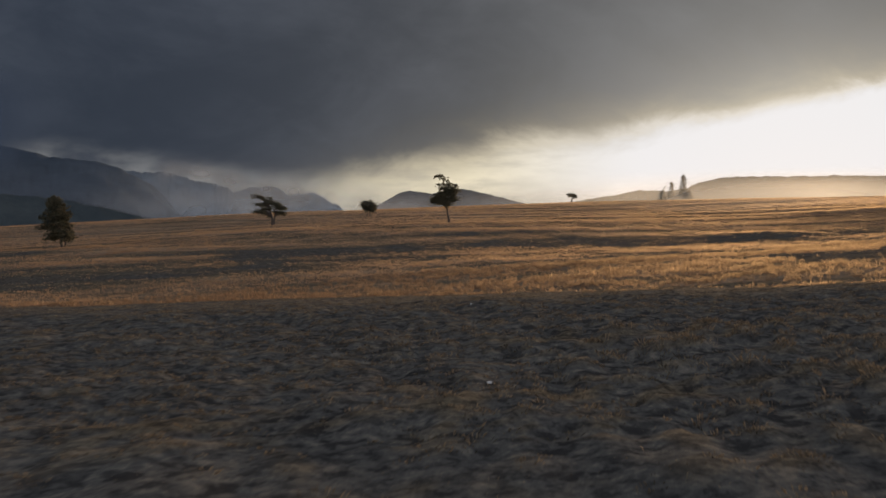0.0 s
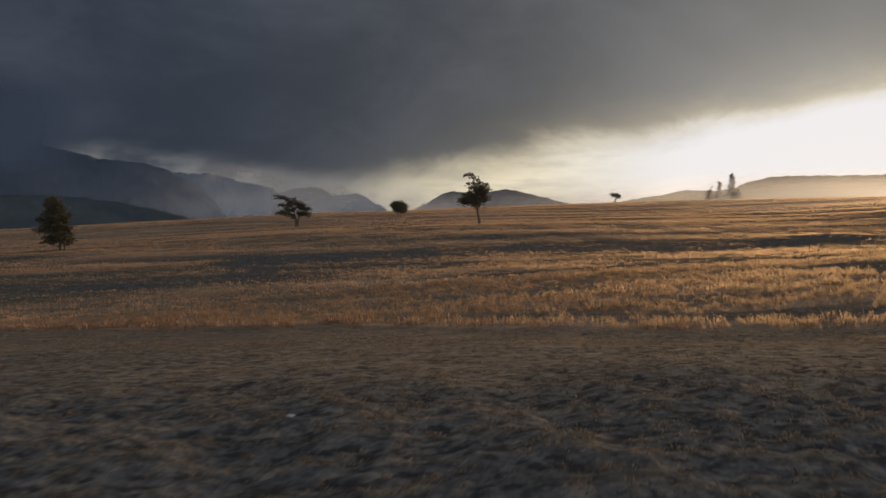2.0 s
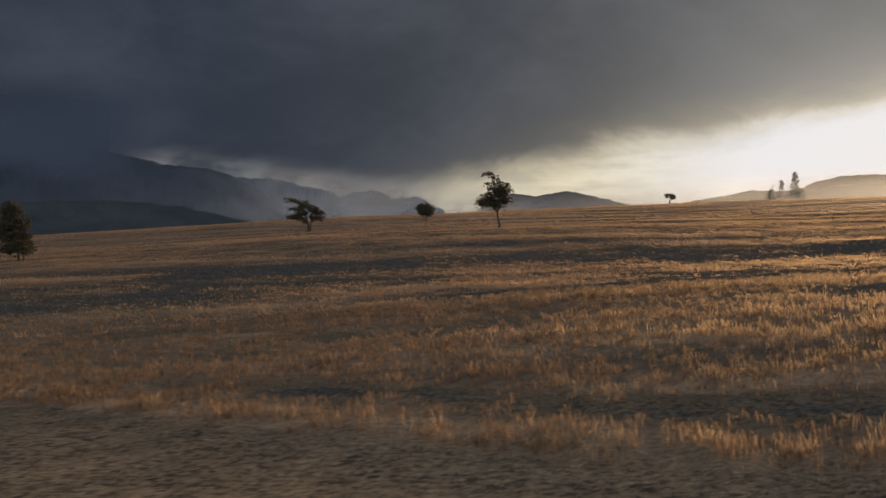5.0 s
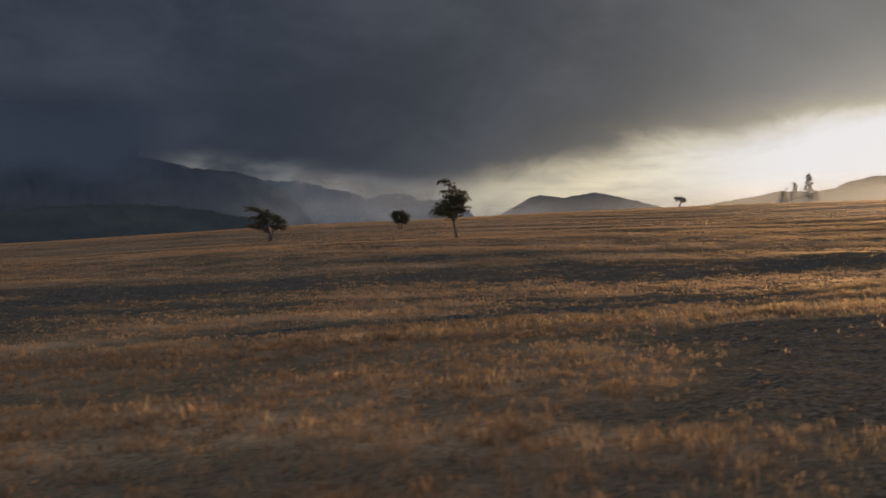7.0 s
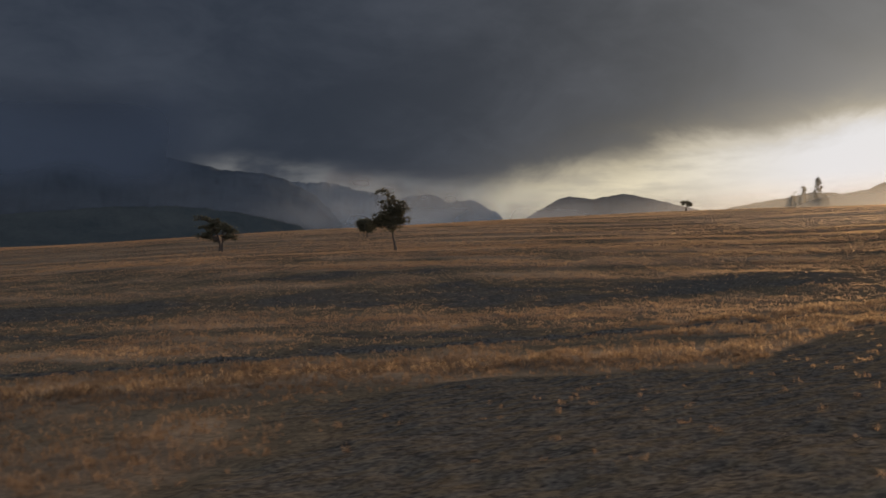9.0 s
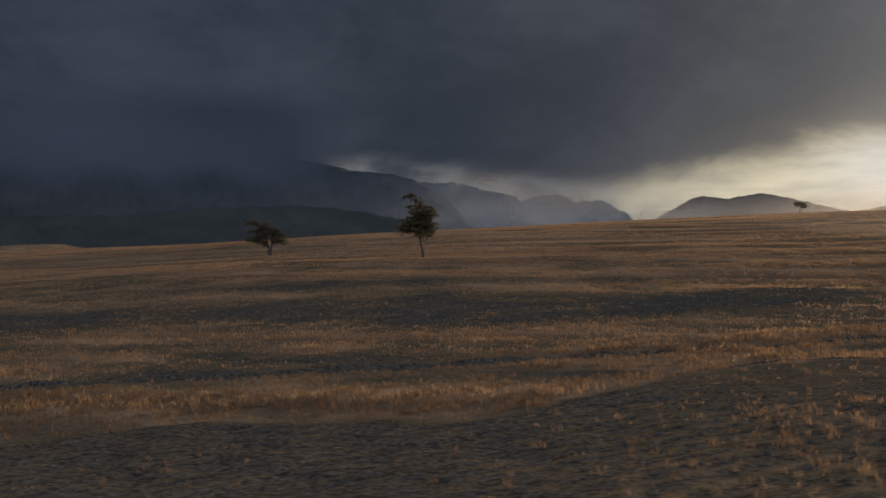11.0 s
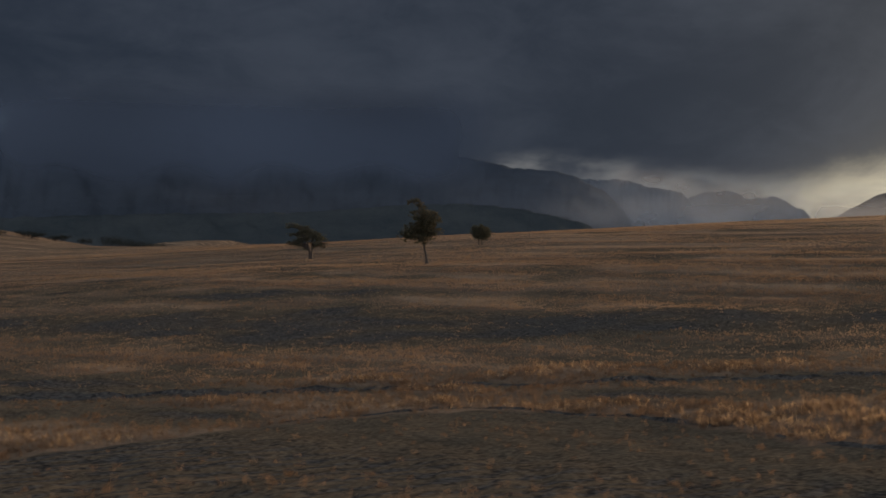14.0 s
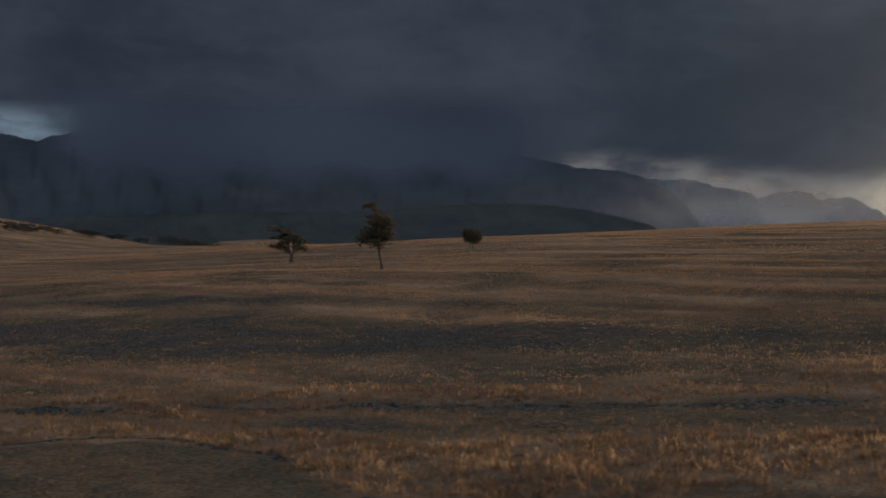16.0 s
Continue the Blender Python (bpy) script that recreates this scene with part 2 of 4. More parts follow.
# Next two: the pale blue of distant haze is part of the colour.
HAZED_ROCK = material("hazed_far_slope", slope((0.055, 0.070, 0.090), (0.085, 0.10, 0.12), 0.003))
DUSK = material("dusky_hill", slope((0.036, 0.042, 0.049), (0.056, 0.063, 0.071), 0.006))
HEATH = material("wooded_hill", slope((0.045, 0.048, 0.046), (0.10, 0.09, 0.07), 0.006))


# ---------------------------------------------------------------- the lie of the land
PLANE = (1.64, 3.67, 0.57)
SWELLS = [0.33, -0.02, -0.79, -0.89, -0.65, 0.37, 1.48, -0.28, -0.34, 0.24, -1.44, 1.65, 0.77, -1.02, -1.61, 1.67, -0.4, -0.13, 0.11, 1.76, -2.59, -2.14, -0.1, -1.1, 0.08, 0.81, -0.34, -0.84, -0.13, -0.4, -0.0, 0.0, 0.04, 0.02, 0.0, -0.03, -0.57, -0.61, 0.06, -0.43, 1.54, 0.21, 1.42, 2.24, -0.38, 0.18, -0.67, -0.84, 0.15, -0.87, 0.27, -1.48, -0.46, -0.6, 0.89]
CENTRES = [(x, y, 46, 46) for x in range(-110, 171, 56) for y in range(0, 281, 56)]
CENTRES += [(x, y, 130, 130) for x in (-420, -250, -90, 70, 230, 400) for y in (400, 620)]
CENTRES += [(0, 26, 45, 9), (4, 50, 45, 10), (40, 60, 30, 12), (-40, 70, 40, 14), (10, 43, 9, 5), (18, 37, 9, 6), (54, 148, 7, 6)]
# hills beyond the field's edge: x, y, half widths, height
HILLS = [(-860, 520, 150, 260, 70), (-960, 1180, 70, 130, 39), (-1060, 1130, 110, 160, 27)]


def distance_to(x, y, line):
    """The distance of places from a polyline."""
    best = np.full(np.shape(x), 1e9)
    for (ax, ay), (bx, by) in zip(line, line[1:]):
        dx, dy = bx - ax, by - ay
        s = np.clip(((x - ax) * dx + (y - ay) * dy) / (dx * dx + dy * dy), 0, 1)
        best = np.minimum(best, np.hypot(x - ax - s * dx, y - ay - s * dy))
    return best


def smooth(v, a, b):
    s = np.clip((v - a) / (b - a), 0, 1)
    return s * s * (3 - 2 * s)


def waves(x, y, seed, size, count=9):
    """Smooth random waves of about that size, between -1 and 1."""
    r = np.random.RandomState(seed)
    total = np.zeros(np.shape(x))
    for _ in range(count):
        a, f, p = r.uniform(0, 6.28), r.uniform(0.6, 1.7) / size, r.uniform(0, 6.28)
        total = total + np.sin((np.cos(a) * x + np.sin(a) * y) * f * 6.28 + p)
    return total / count ** 0.5 / 1.4


STONES = [((0.67, 21.9), 0.06), ((0.56, 11.0), 0.035)]
DITCH = [(-6, 87), (16, 96), (28, 102.5), (40, 109), (50, 115), (60, 120), (82, 129.5), (110, 138)]
HOLLOW = [(-60, 84), (-40, 88), (-26, 95), (-14, 119), (10, 132), (35, 138), (62, 150), (100, 168)]


def ground_at(x, y):
    x, y = np.asarray(x, float), np.asarray(y, float)
    z = PLANE[0] + PLANE[1] * 6 * np.tanh(x / 600) + PLANE[2] * 6 * np.tanh(y / 600)
    for (cx, cy, rx, ry), h in zip(CENTRES, SWELLS):
        z = z + h * np.exp(-((x - cx) ** 2 / rx ** 2 + (y - cy) ** 2 / ry ** 2) / 2)
    z = z - 62 * smooth(np.hypot(x, y), 680, 1300)
    for cx, cy, rx, ry, h in HILLS:
        z = z + h * np.exp(-((x - cx) ** 2 / rx ** 2 + (y - cy) ** 2 / ry ** 2) / 2)
    near = 1 - smooth(np.hypot(x - 30, y - 70), 150, 300)
    meadow = smooth(y, 22, 27) * (1 - smooth(y - grazed_edge(x, y), -2, 2)) * smooth(x, -40, -20)
    z = z + near * (0.05 * (1 - 0.75 * meadow) * waves(x, y, 3, 2.6) + 0.07 * (1 - 0.5 * meadow) * waves(x, y, 4, 7.0))
    outer = smooth(np.hypot(x - 30, y - 60), 70, 130) * (1 - smooth(np.hypot(x, y), 500, 700))
    z = z + outer * (0.20 * waves(x * 0.22, y - 0.10 * x, 38, 26.0, 10) + 0.015 * waves(x * 0.2, y + 0.05 * x, 39, 9.0, 10))
    close = 1 - smooth(distance_to(x, y, [(0, 6), (6, 22), (14, 34), (30, 46), (60, 66), (92, 90)]), 18, 34)
    z = z + 0.045 * close * (1 - 0.75 * meadow) * hummock(x, y) + (0.042 + 0.075 * tufted(x, y)) * trodden(x, y) * lump(x, y)
    return z - 0.22 * (0.8 + 0.6 * waves(x, y, 6, 9.0)) * np.exp(-(distance_to(x, y, DITCH) / 0.9) ** 2)


def hummock(x, y):
    """Trodden hummocks of the grazed ground, about a metre across, from -1 to 1."""
    return np.clip(waves(x, y, 33, 1.15, 14) + 0.45 * waves(x, y, 34, 2.9, 10), -1, 1)


def trodden(x, y):
    """Where the bare grazed ground is broken up by hooves."""
    return smooth(np.asarray(y, float), 7, 10) * (1 - smooth(y + 1.5 * waves(x, y, 20, 9.0), 22, 28.5)) * smooth(x, -9, -6) * (1 - smooth(x, 13, 17))


def tufted(x, y):
    """Where larger grassy hummocks stand on the bare soil."""
    return smooth(waves(x, y, 42, 4.5), -1.2, -0.1) * smooth(x + 0.15 * (y - 12), 1.2, 2.6) * (1 - smooth(y, 15.5, 17.5))


def lump(x, y):
    """Small round lumps between flat soil, from 0 to 1."""
    big = tufted(x, y)
    return smooth((1 - big) * waves(x, y, 43, 0.46, 16) + big * waves(x, y, 44, 0.95, 14), 0.0, 0.75)


def height(x, y):
    return float(ground_at(x, y))


def grazed_edge(x, y):
    """Where the grazed ground of the foreground ends."""
    return np.interp(x, [-100, -22, -9, -2, 2, 5, 10, 16, 22, 60, 100], [96, 59, 54.3, 51.8, 49.4, 47.7, 45.6, 43.4, 40.5, 18, 4]) + 0.3 * waves(x, y, 13, 6.0) + 0.12 * waves(x, y, 35, 1.4)


def tall_at(x, y):
    """How tall and dense the dry grass stands: 0 grazed short, 1 full."""
    x, y = np.asarray(x, float), np.asarray(y, float)
    band = waves(x * 0.35 + y * 0.08, y - 0.2 * x, 11, 17.0, 14)
    band2 = waves(x * 0.5, y - 0.15 * x, 12, 6.0, 12)
    tall = np.clip(0.63 + (0.4 + 0.6 * smooth(y, 78, 108)) * (0.38 * band + 0.30 * band2), 0.12, 1.0)
    tall = np.clip(tall + 0.3 * smooth(y + 0.1 * x, 158, 200), 0, 1)
    hollow = np.exp(-(distance_to(x, y, HOLLOW) / 12.0) ** 2)
    hollow = np.maximum(hollow, 0.85 * np.exp(-(distance_to(x, y, [(-48, 94), (-30, 99), (-6, 105)]) / 6.0) ** 2))
    tall = tall * (1 - np.clip(0.6 + 0.5 * waves(x, y, 18, 10.0), 0.1, 0.95) * np.exp(-(distance_to(x, y, DITCH) / 1.5) ** 2))
    # a bright strip on the brow, and a fringe along the edge of the grazed ground
    tall = np.maximum(tall, 1.0 * np.exp(-(distance_to(x, y, [(14, 88), (30, 92), (50, 97), (70, 112), (90, 122)]) / 4.8) ** 2))
    far = smooth(np.hypot(x - 30, y - 60), 90, 150)
    streak = waves(x * 0.10, y - 0.12 * x, 23, 6.0, 14) + 0.7 * waves(x * 0.07, y - 0.05 * x, 24, 13.0, 12)
    tall = np.clip(tall + far * (0.04 + 0.42 * streak), 0.05 + 0.2 * far, 1.0)
    # Grass thickened on the sunward right to add the glow there.
    tall = np.clip(tall + 0.22 * smooth(x - 0.25 * y, 0, 60) * smooth(y, 100, 140), 0, 1)
    tall = tall * (1 - 0.74 * np.clip(hollow * (1 + 0.35 * waves(x * 0.4, y, 40, 7.0)), 0, 1))
    # Two sunlit patches, drawn as dense grass that takes the brighter colour.
    tall = np.maximum(tall, 0.98 * np.exp(-(distance_to(x, y, [(8, 66), (25, 57)]) / 3.0) ** 2))
    tall = np.maximum(tall, np.exp(-(distance_to(x, y, [(13, 72), (21, 67), (30, 63), (40, 62)]) / 4.0) ** 2) * np.clip(0.9 + 0.4 * waves(x, y, 26, 7.0), 0, 1))
    edge = grazed_edge(x, y)
    tall = tall * (1 - np.clip(0.75 + 0.4 * waves(x, y, 36, 4.0), 0, 0.95) * np.exp(-((y - edge - 5.0) / 1.5) ** 2) * smooth(x, -6, 3))
    tall = np.maximum(tall, np.clip(0.98 + 0.12 * waves(x, y, 37, 3.0), 0.7, 1.0) * np.exp(-((y - edge - 1.4) / 1.9) ** 2))
    short = 0.05 + 0.11 * smooth(y + 3 * waves(x, y, 20, 9.0), 20, 36) + 0.06 * smooth(waves(x, y, 14, 2.2), 0.2, 0.9)
    short = short + 0.16 * np.exp(-np.clip(edge - y, 0, 99) / 2.5) * np.clip(0.8 + 0.5 * waves(x, y, 41, 2.0), 0, 1)
    short = short + 0.12 * smooth(waves(x, y, 28, 1.3), 0.1, 0.9) * smooth(-y, -24, -17)
    for line in ([(-3, 9.4), (0, 9.7), (1.6, 10.3), (3, 10.7), (7, 11.4)], [(1.2, 15.1), (4.5, 15.4), (9, 16.5)]):
        short = short + 0.27 * np.exp(-(distance_to(x, y, line) / 0.5) ** 2) * np.clip(0.6 + 0.6 * waves(x, y, 29, 1.4), 0, 1)
    short = np.minimum(short, 0.27 + 0.2 * smooth(y, 26, 36))
    tall = np.where(y < edge, short, tall)
    # the second grazed field
    back = np.interp(x, [18, 24, 42, 50, 55, 62, 66, 70, 76, 84], [70, 85, 88.5, 104, 108.5, 108, 106, 104, 101, 80]) + 0.7 * waves(x, y, 15, 6.0)
    inside = smooth(x + 2.0 * waves(x, y, 16, 9.0), 23, 29) * smooth(-x, -92, -80) * smooth(back - y, -0.3, 0.6)
    scrub = 0.07 + (0.26 + 0.40 * smooth(x, 42, 56)) * smooth(waves(x, y, 17, 0.9), -0.5, 0.8) * smooth(101 - y, 0, 10) + 0.29 * smooth(y, 94, 102)
    return tall * (1 - inside) + scrub * inside


def mesh_from(name, verts, faces, mat, smooth_shade=False):
    me = bpy.data.meshes.new(name)
    verts, faces = np.asarray(verts, np.float32), np.asarray(faces, np.int32)
    k = faces.shape[1]
    me.vertices.add(len(verts))
    me.vertices.foreach_set("co", verts.ravel())
    me.loops.add(faces.size)
    me.loops.foreach_set("vertex_index", faces.ravel())
    me.polygons.add(len(faces))
    me.polygons.foreach_set("loop_start", np.arange(0, faces.size, k, dtype=np.int32))
    me.polygons.foreach_set("use_smooth", np.full(len(faces), smooth_shade))
    me.update(calc_edges=True)
    me.materials.append(mat)
    return me


def spread(lo, hi, step, reach, grow=1.07):
    """Coordinates at even steps between lo and hi, and ever wider ones out to the reach."""
    mid = list(np.arange(lo, hi + step / 2, step))
    up, d = [], step
    while (up[-1] if up else hi) < reach:
        d *= grow
        up.append((up[-1] if up else mid[-1]) + d)
    down, d = [], step
    while (down[-1] if down else lo) > -reach:
        d *= grow
        down.append((down[-1] if down else mid[0]) - d)
    return np.array(down[::-1] + mid + up)


def grid_faces(rows, cols):
    i = np.arange(rows - 1)[:, None] * cols + np.arange(cols - 1)[None, :]
    return np.stack([i, i + 1, i + cols + 1, i + cols], -1).reshape(-1, 4)


def make_ground():
    xs, ys = spread(-16, 94, 0.5, 4700, 1.08), spread(3, 108, 0.5, 4700, 1.08)
    xs = np.sort(np.r_[xs[(xs < -8) | (xs > 16)], np.arange(-8, 16.01, 0.125)])
    ys = np.sort(np.r_[ys[(ys < 8) | (ys > 33)], np.arange(8, 33.01, 0.125)])
    gx, gy = np.meshgrid(xs, ys)
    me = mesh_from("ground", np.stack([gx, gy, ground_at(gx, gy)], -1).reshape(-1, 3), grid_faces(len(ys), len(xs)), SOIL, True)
    me.attributes.new("tall", "FLOAT", "POINT").data.foreach_set("value", tall_at(gx, gy).astype(np.float32).ravel())
    # Real straw cover; its rise to the right paints in the sunward brightness.
    worn = smooth(gy + 1.5 * waves(gx, gy, 20, 9.0), 21, 28) * smooth(grazed_edge(gx, gy) - gy, -3, 0) * np.clip(0.60 + 0.05 * gx, 0.18, 0.95)
    worn = np.maximum(worn, (0.28 * smooth(-gy, -82, -66)) * smooth(gx, 22, 30) * smooth(gy, 50, 58) * smooth(-tall_at(gx, gy), -0.34, -0.2))
    me.attributes.new("straw", "FLOAT", "POINT").data.foreach_set("value", worn.astype(np.float32).ravel())
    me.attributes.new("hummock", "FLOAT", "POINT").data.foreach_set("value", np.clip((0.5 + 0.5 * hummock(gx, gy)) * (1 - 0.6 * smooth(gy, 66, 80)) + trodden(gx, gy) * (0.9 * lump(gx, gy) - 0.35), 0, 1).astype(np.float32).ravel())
    tagged(new("ground", me), "rolling dry steppe with short and tall yellowed grass", "ground", kind="structure")


make_ground()


# ---------------------------------------------------------------- hills and mountains
def ridge(name, line, far, depth, mat, label, seed, rough=1.0, foot=-70.0, step=0.12):
    """A range seen end on: crest from (bearing, elevation) stops, spurs running down to its foot."""
    az = np.arange(line[0][0], line[-1][0] + step / 2, step)
    crest = np.interp(az, [a for a, _ in line], [e for _, e in line])
    crest = np.convolve(np.pad(crest, 1, "edge"), np.ones(3) / 3, "valid")
    crest = crest + rough * 0.05 * waves(az, az * 0, seed, 1.1) + rough * 0.035 * waves(az, az * 0, seed + 1, 0.45)
    v = np.linspace(-1, 1, 41)
    va, aa = np.meshgrid(v, az, indexing="ij")
    top = 5 + far * np.tan(np.radians(np.broadcast_to(crest, va.shape)))
    spur = waves(aa + 2.2 * va, 2.0 * va, seed + 2, 2.6) * 0.5 + waves(aa, va * 3.0, seed + 3, 1.1) * 0.2
    fall = np.abs(va) ** (0.85 + 0.25 * np.tanh(spur))
    z = top + (foot - top) * fall + rough * 9 * spur * np.sin(np.pi * np.abs(va)) * np.clip((top - foot) / 160, 0.2, 1)
    r = far + va * depth + depth * 0.12 * spur * (1 - np.abs(va)) * np.abs(va)
    x, y = r * np.sin(np.radians(aa)), r * np.cos(np.radians(aa))
    me = mesh_from(name, np.stack([x, y, z], -1).reshape(-1, 3), grid_faces(*va.shape), mat, True)
    return tagged(new(name, me), label, "mountain" if far > 3000 else "hill", kind="structure")


ridge("mountain_far", [(-16, 0.2), (-12.7, 1.15), (-11.6, 1.55), (-10.9, 1.55), (-10, 1.27), (-9.4, 1.02), (-8.6, 1.12), (-7.7, 0.96), (-7.1, 0.6), (-6.2, 0.0)], 4500, 300, HAZED_ROCK, "pale blue far mountain ridge in haze", 21, 1.8)
ridge("mountain_mid", [(-22, 2.2), (-19, 2.38), (-17.9, 2.33), (-16.6, 2.27), (-15.7, 1.98), (-14.8, 1.74), (-13.9, 1.6), (-13.2, 1.32), (-12.7, 0.85), (-11.8, 0.1)], 4200, 400, HAZED_ROCK, "hazy grey-blue mountain ridge behind a darker one", 31, 1.4, step=0.06)
ridge("mountain_main", [(-86, 5.5), (-70, 5.0), (-62, 4.4), (-59.1, 4.72), (-58.3, 4.95), (-56.9, 4.98), (-55.6, 4.6), (-54.7, 4.98), (-53.4, 5.12), (-51, 5.3), (-46, 5.8), (-40, 5.4), (-34, 4.9), (-29, 4.4), (-25.2, 3.6), (-23.2, 3.12), (-22, 2.98), (-20.5, 2.84), (-19.5, 2.5), (-18.6, 2.05), (-17.6, 1.5), (-16.8, 0.7), (-16, -0.3)], 3900, 800, HAZED_FOREST, "dark blue-grey forested mountain under storm cloud", 41, 0.9)
ridge("foothill_dark", [(-60, 0.2), (-45, 0.5), (-36, 0.5), (-29, 0.95), (-26, 0.95), (-24, 0.82), (-22, 0.52), (-20, 0.10), (-18.5, -0.28), (-17.0, -1.2)], 2800, 350, PINEWOOD, "dark wooded foothill below the mountains", 51, 0.8)
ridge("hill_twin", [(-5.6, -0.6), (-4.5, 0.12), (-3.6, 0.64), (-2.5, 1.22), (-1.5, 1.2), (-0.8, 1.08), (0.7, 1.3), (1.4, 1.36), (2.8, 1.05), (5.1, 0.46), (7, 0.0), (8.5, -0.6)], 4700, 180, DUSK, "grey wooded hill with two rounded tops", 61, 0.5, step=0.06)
ridge("hill_low", [(6.0, 0.1), (8.2, 0.58), (10, 0.86), (12.1, 1.27), (13.4, 1.19), (14.9, 1.0), (17, 0.6), (20, 0.0)], 2900, 250, HEATH, "low brown hill in sun glare", 71, 0.5)
ridge("hill_right", [(9.5, 0.2), (12.4, 0.95), (13.9, 1.15), (14.9, 1.35), (15.6, 1.68), (17.1, 2.0), (20, 2.03), (24, 2.0), (30, 1.9), (38, 1.5), (50, 1.2), (62, 0.3)], 3300, 300, HEATH, "broad brown hill under the low sun", 81, 0.8, step=0.08)


def veil(tint, seen_through, thin=0.45):
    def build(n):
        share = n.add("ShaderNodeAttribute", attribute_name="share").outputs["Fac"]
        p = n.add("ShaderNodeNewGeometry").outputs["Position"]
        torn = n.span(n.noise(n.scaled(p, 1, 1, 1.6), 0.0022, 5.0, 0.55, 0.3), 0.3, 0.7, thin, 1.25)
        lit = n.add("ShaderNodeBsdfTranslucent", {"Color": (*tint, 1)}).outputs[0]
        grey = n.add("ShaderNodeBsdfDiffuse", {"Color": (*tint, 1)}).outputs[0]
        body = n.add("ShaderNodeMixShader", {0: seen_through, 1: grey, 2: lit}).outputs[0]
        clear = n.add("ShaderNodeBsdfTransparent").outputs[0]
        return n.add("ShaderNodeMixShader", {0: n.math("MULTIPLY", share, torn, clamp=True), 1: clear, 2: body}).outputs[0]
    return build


# Tinted see-through sheets imitate the haze of distance; no air is modelled.
HAZE = material("haze", veil((0.35, 0.39, 0.435), 0.2))
PALE_HAZE = material("pale_haze", veil((0.80, 0.86, 0.92), 0.15))
GREY_HAZE = material("grey_haze", veil((0.33, 0.35, 0.37), 0.25))
GLARE_HAZE = material("glare_haze", veil((0.85, 0.82, 0.72), 0.7))
CLOUD = material("low_cloud", veil((0.072, 0.090, 0.124), 0.0, 0.9))


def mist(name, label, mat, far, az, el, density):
    """A curved translucent sheet that stands in for haze and cloud; density(bearing, elevation) is how much of it hides
    what lies behind.
    """
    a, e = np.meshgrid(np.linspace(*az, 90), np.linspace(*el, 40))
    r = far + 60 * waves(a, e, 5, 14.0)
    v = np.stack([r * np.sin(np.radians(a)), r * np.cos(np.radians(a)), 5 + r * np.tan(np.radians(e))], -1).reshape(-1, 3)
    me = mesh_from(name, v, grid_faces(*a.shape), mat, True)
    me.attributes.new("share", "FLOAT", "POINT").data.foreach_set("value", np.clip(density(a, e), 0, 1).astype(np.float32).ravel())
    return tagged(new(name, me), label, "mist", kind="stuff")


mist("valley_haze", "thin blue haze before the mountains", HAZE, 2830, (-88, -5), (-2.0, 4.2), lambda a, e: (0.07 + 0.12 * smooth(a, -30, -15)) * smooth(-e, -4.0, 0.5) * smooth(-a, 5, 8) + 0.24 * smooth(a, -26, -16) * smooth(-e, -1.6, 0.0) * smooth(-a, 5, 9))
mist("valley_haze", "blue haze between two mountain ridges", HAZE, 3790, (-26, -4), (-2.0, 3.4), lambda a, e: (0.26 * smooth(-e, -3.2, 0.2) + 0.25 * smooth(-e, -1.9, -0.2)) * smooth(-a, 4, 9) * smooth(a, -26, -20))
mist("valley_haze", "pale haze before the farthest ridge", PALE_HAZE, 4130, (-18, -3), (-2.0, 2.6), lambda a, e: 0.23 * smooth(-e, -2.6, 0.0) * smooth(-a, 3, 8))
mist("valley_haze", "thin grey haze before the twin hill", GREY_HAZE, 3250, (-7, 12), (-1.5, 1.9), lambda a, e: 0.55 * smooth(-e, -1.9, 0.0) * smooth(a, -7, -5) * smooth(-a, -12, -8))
# Golden sheets on the sunward side, added to imitate the sun's glare.
mist("glare_haze", "sunlit golden haze before the hills", GLARE_HAZE, 1500, (-7, 64), (-1.5, 2.9), lambda a, e: (0.03 + 0.65 * np.exp(-((a - 24) / 11) ** 2)) * smooth(-e, -2.7, -0.4) * smooth(a, -2, 9))
mist("glare_haze", "thin golden sheet standing in for sun glare over the far field", GLARE_HAZE, 490, (-4, 58), (-0.2, 2.6), lambda a, e: 0.48 * np.exp(-((a - 19) / 9.0) ** 2) * smooth(-e, -2.5, -0.6) * smooth(e, -0.1, 0.6))
mist("glare_haze", "thin golden sheet standing in for sun glare low over the field", GLARE_HAZE, 265, (-4, 58), (-1.2, 2.2), lambda a, e: 0.17 * np.exp(-((a - 23) / 10.5) ** 2) * smooth(-e, -2.1, -0.2) * smooth(a, -3, 6))
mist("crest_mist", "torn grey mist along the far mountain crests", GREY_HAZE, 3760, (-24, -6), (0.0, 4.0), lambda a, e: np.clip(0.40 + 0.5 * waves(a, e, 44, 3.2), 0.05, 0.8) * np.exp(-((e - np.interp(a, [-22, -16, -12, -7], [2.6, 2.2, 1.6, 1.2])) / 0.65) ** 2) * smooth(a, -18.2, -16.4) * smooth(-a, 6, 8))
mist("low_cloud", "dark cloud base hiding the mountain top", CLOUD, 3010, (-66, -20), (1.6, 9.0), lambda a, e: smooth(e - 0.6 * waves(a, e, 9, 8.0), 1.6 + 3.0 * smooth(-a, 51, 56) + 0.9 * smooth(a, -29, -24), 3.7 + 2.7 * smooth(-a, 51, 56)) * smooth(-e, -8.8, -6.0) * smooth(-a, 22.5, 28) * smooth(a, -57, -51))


# ---------------------------------------------------------------- grass
STRETCH = [(0, 6), (6, 22), (14, 34), (30, 46), (60, 66), (92, 90)]   # the strip of field with the finest grass


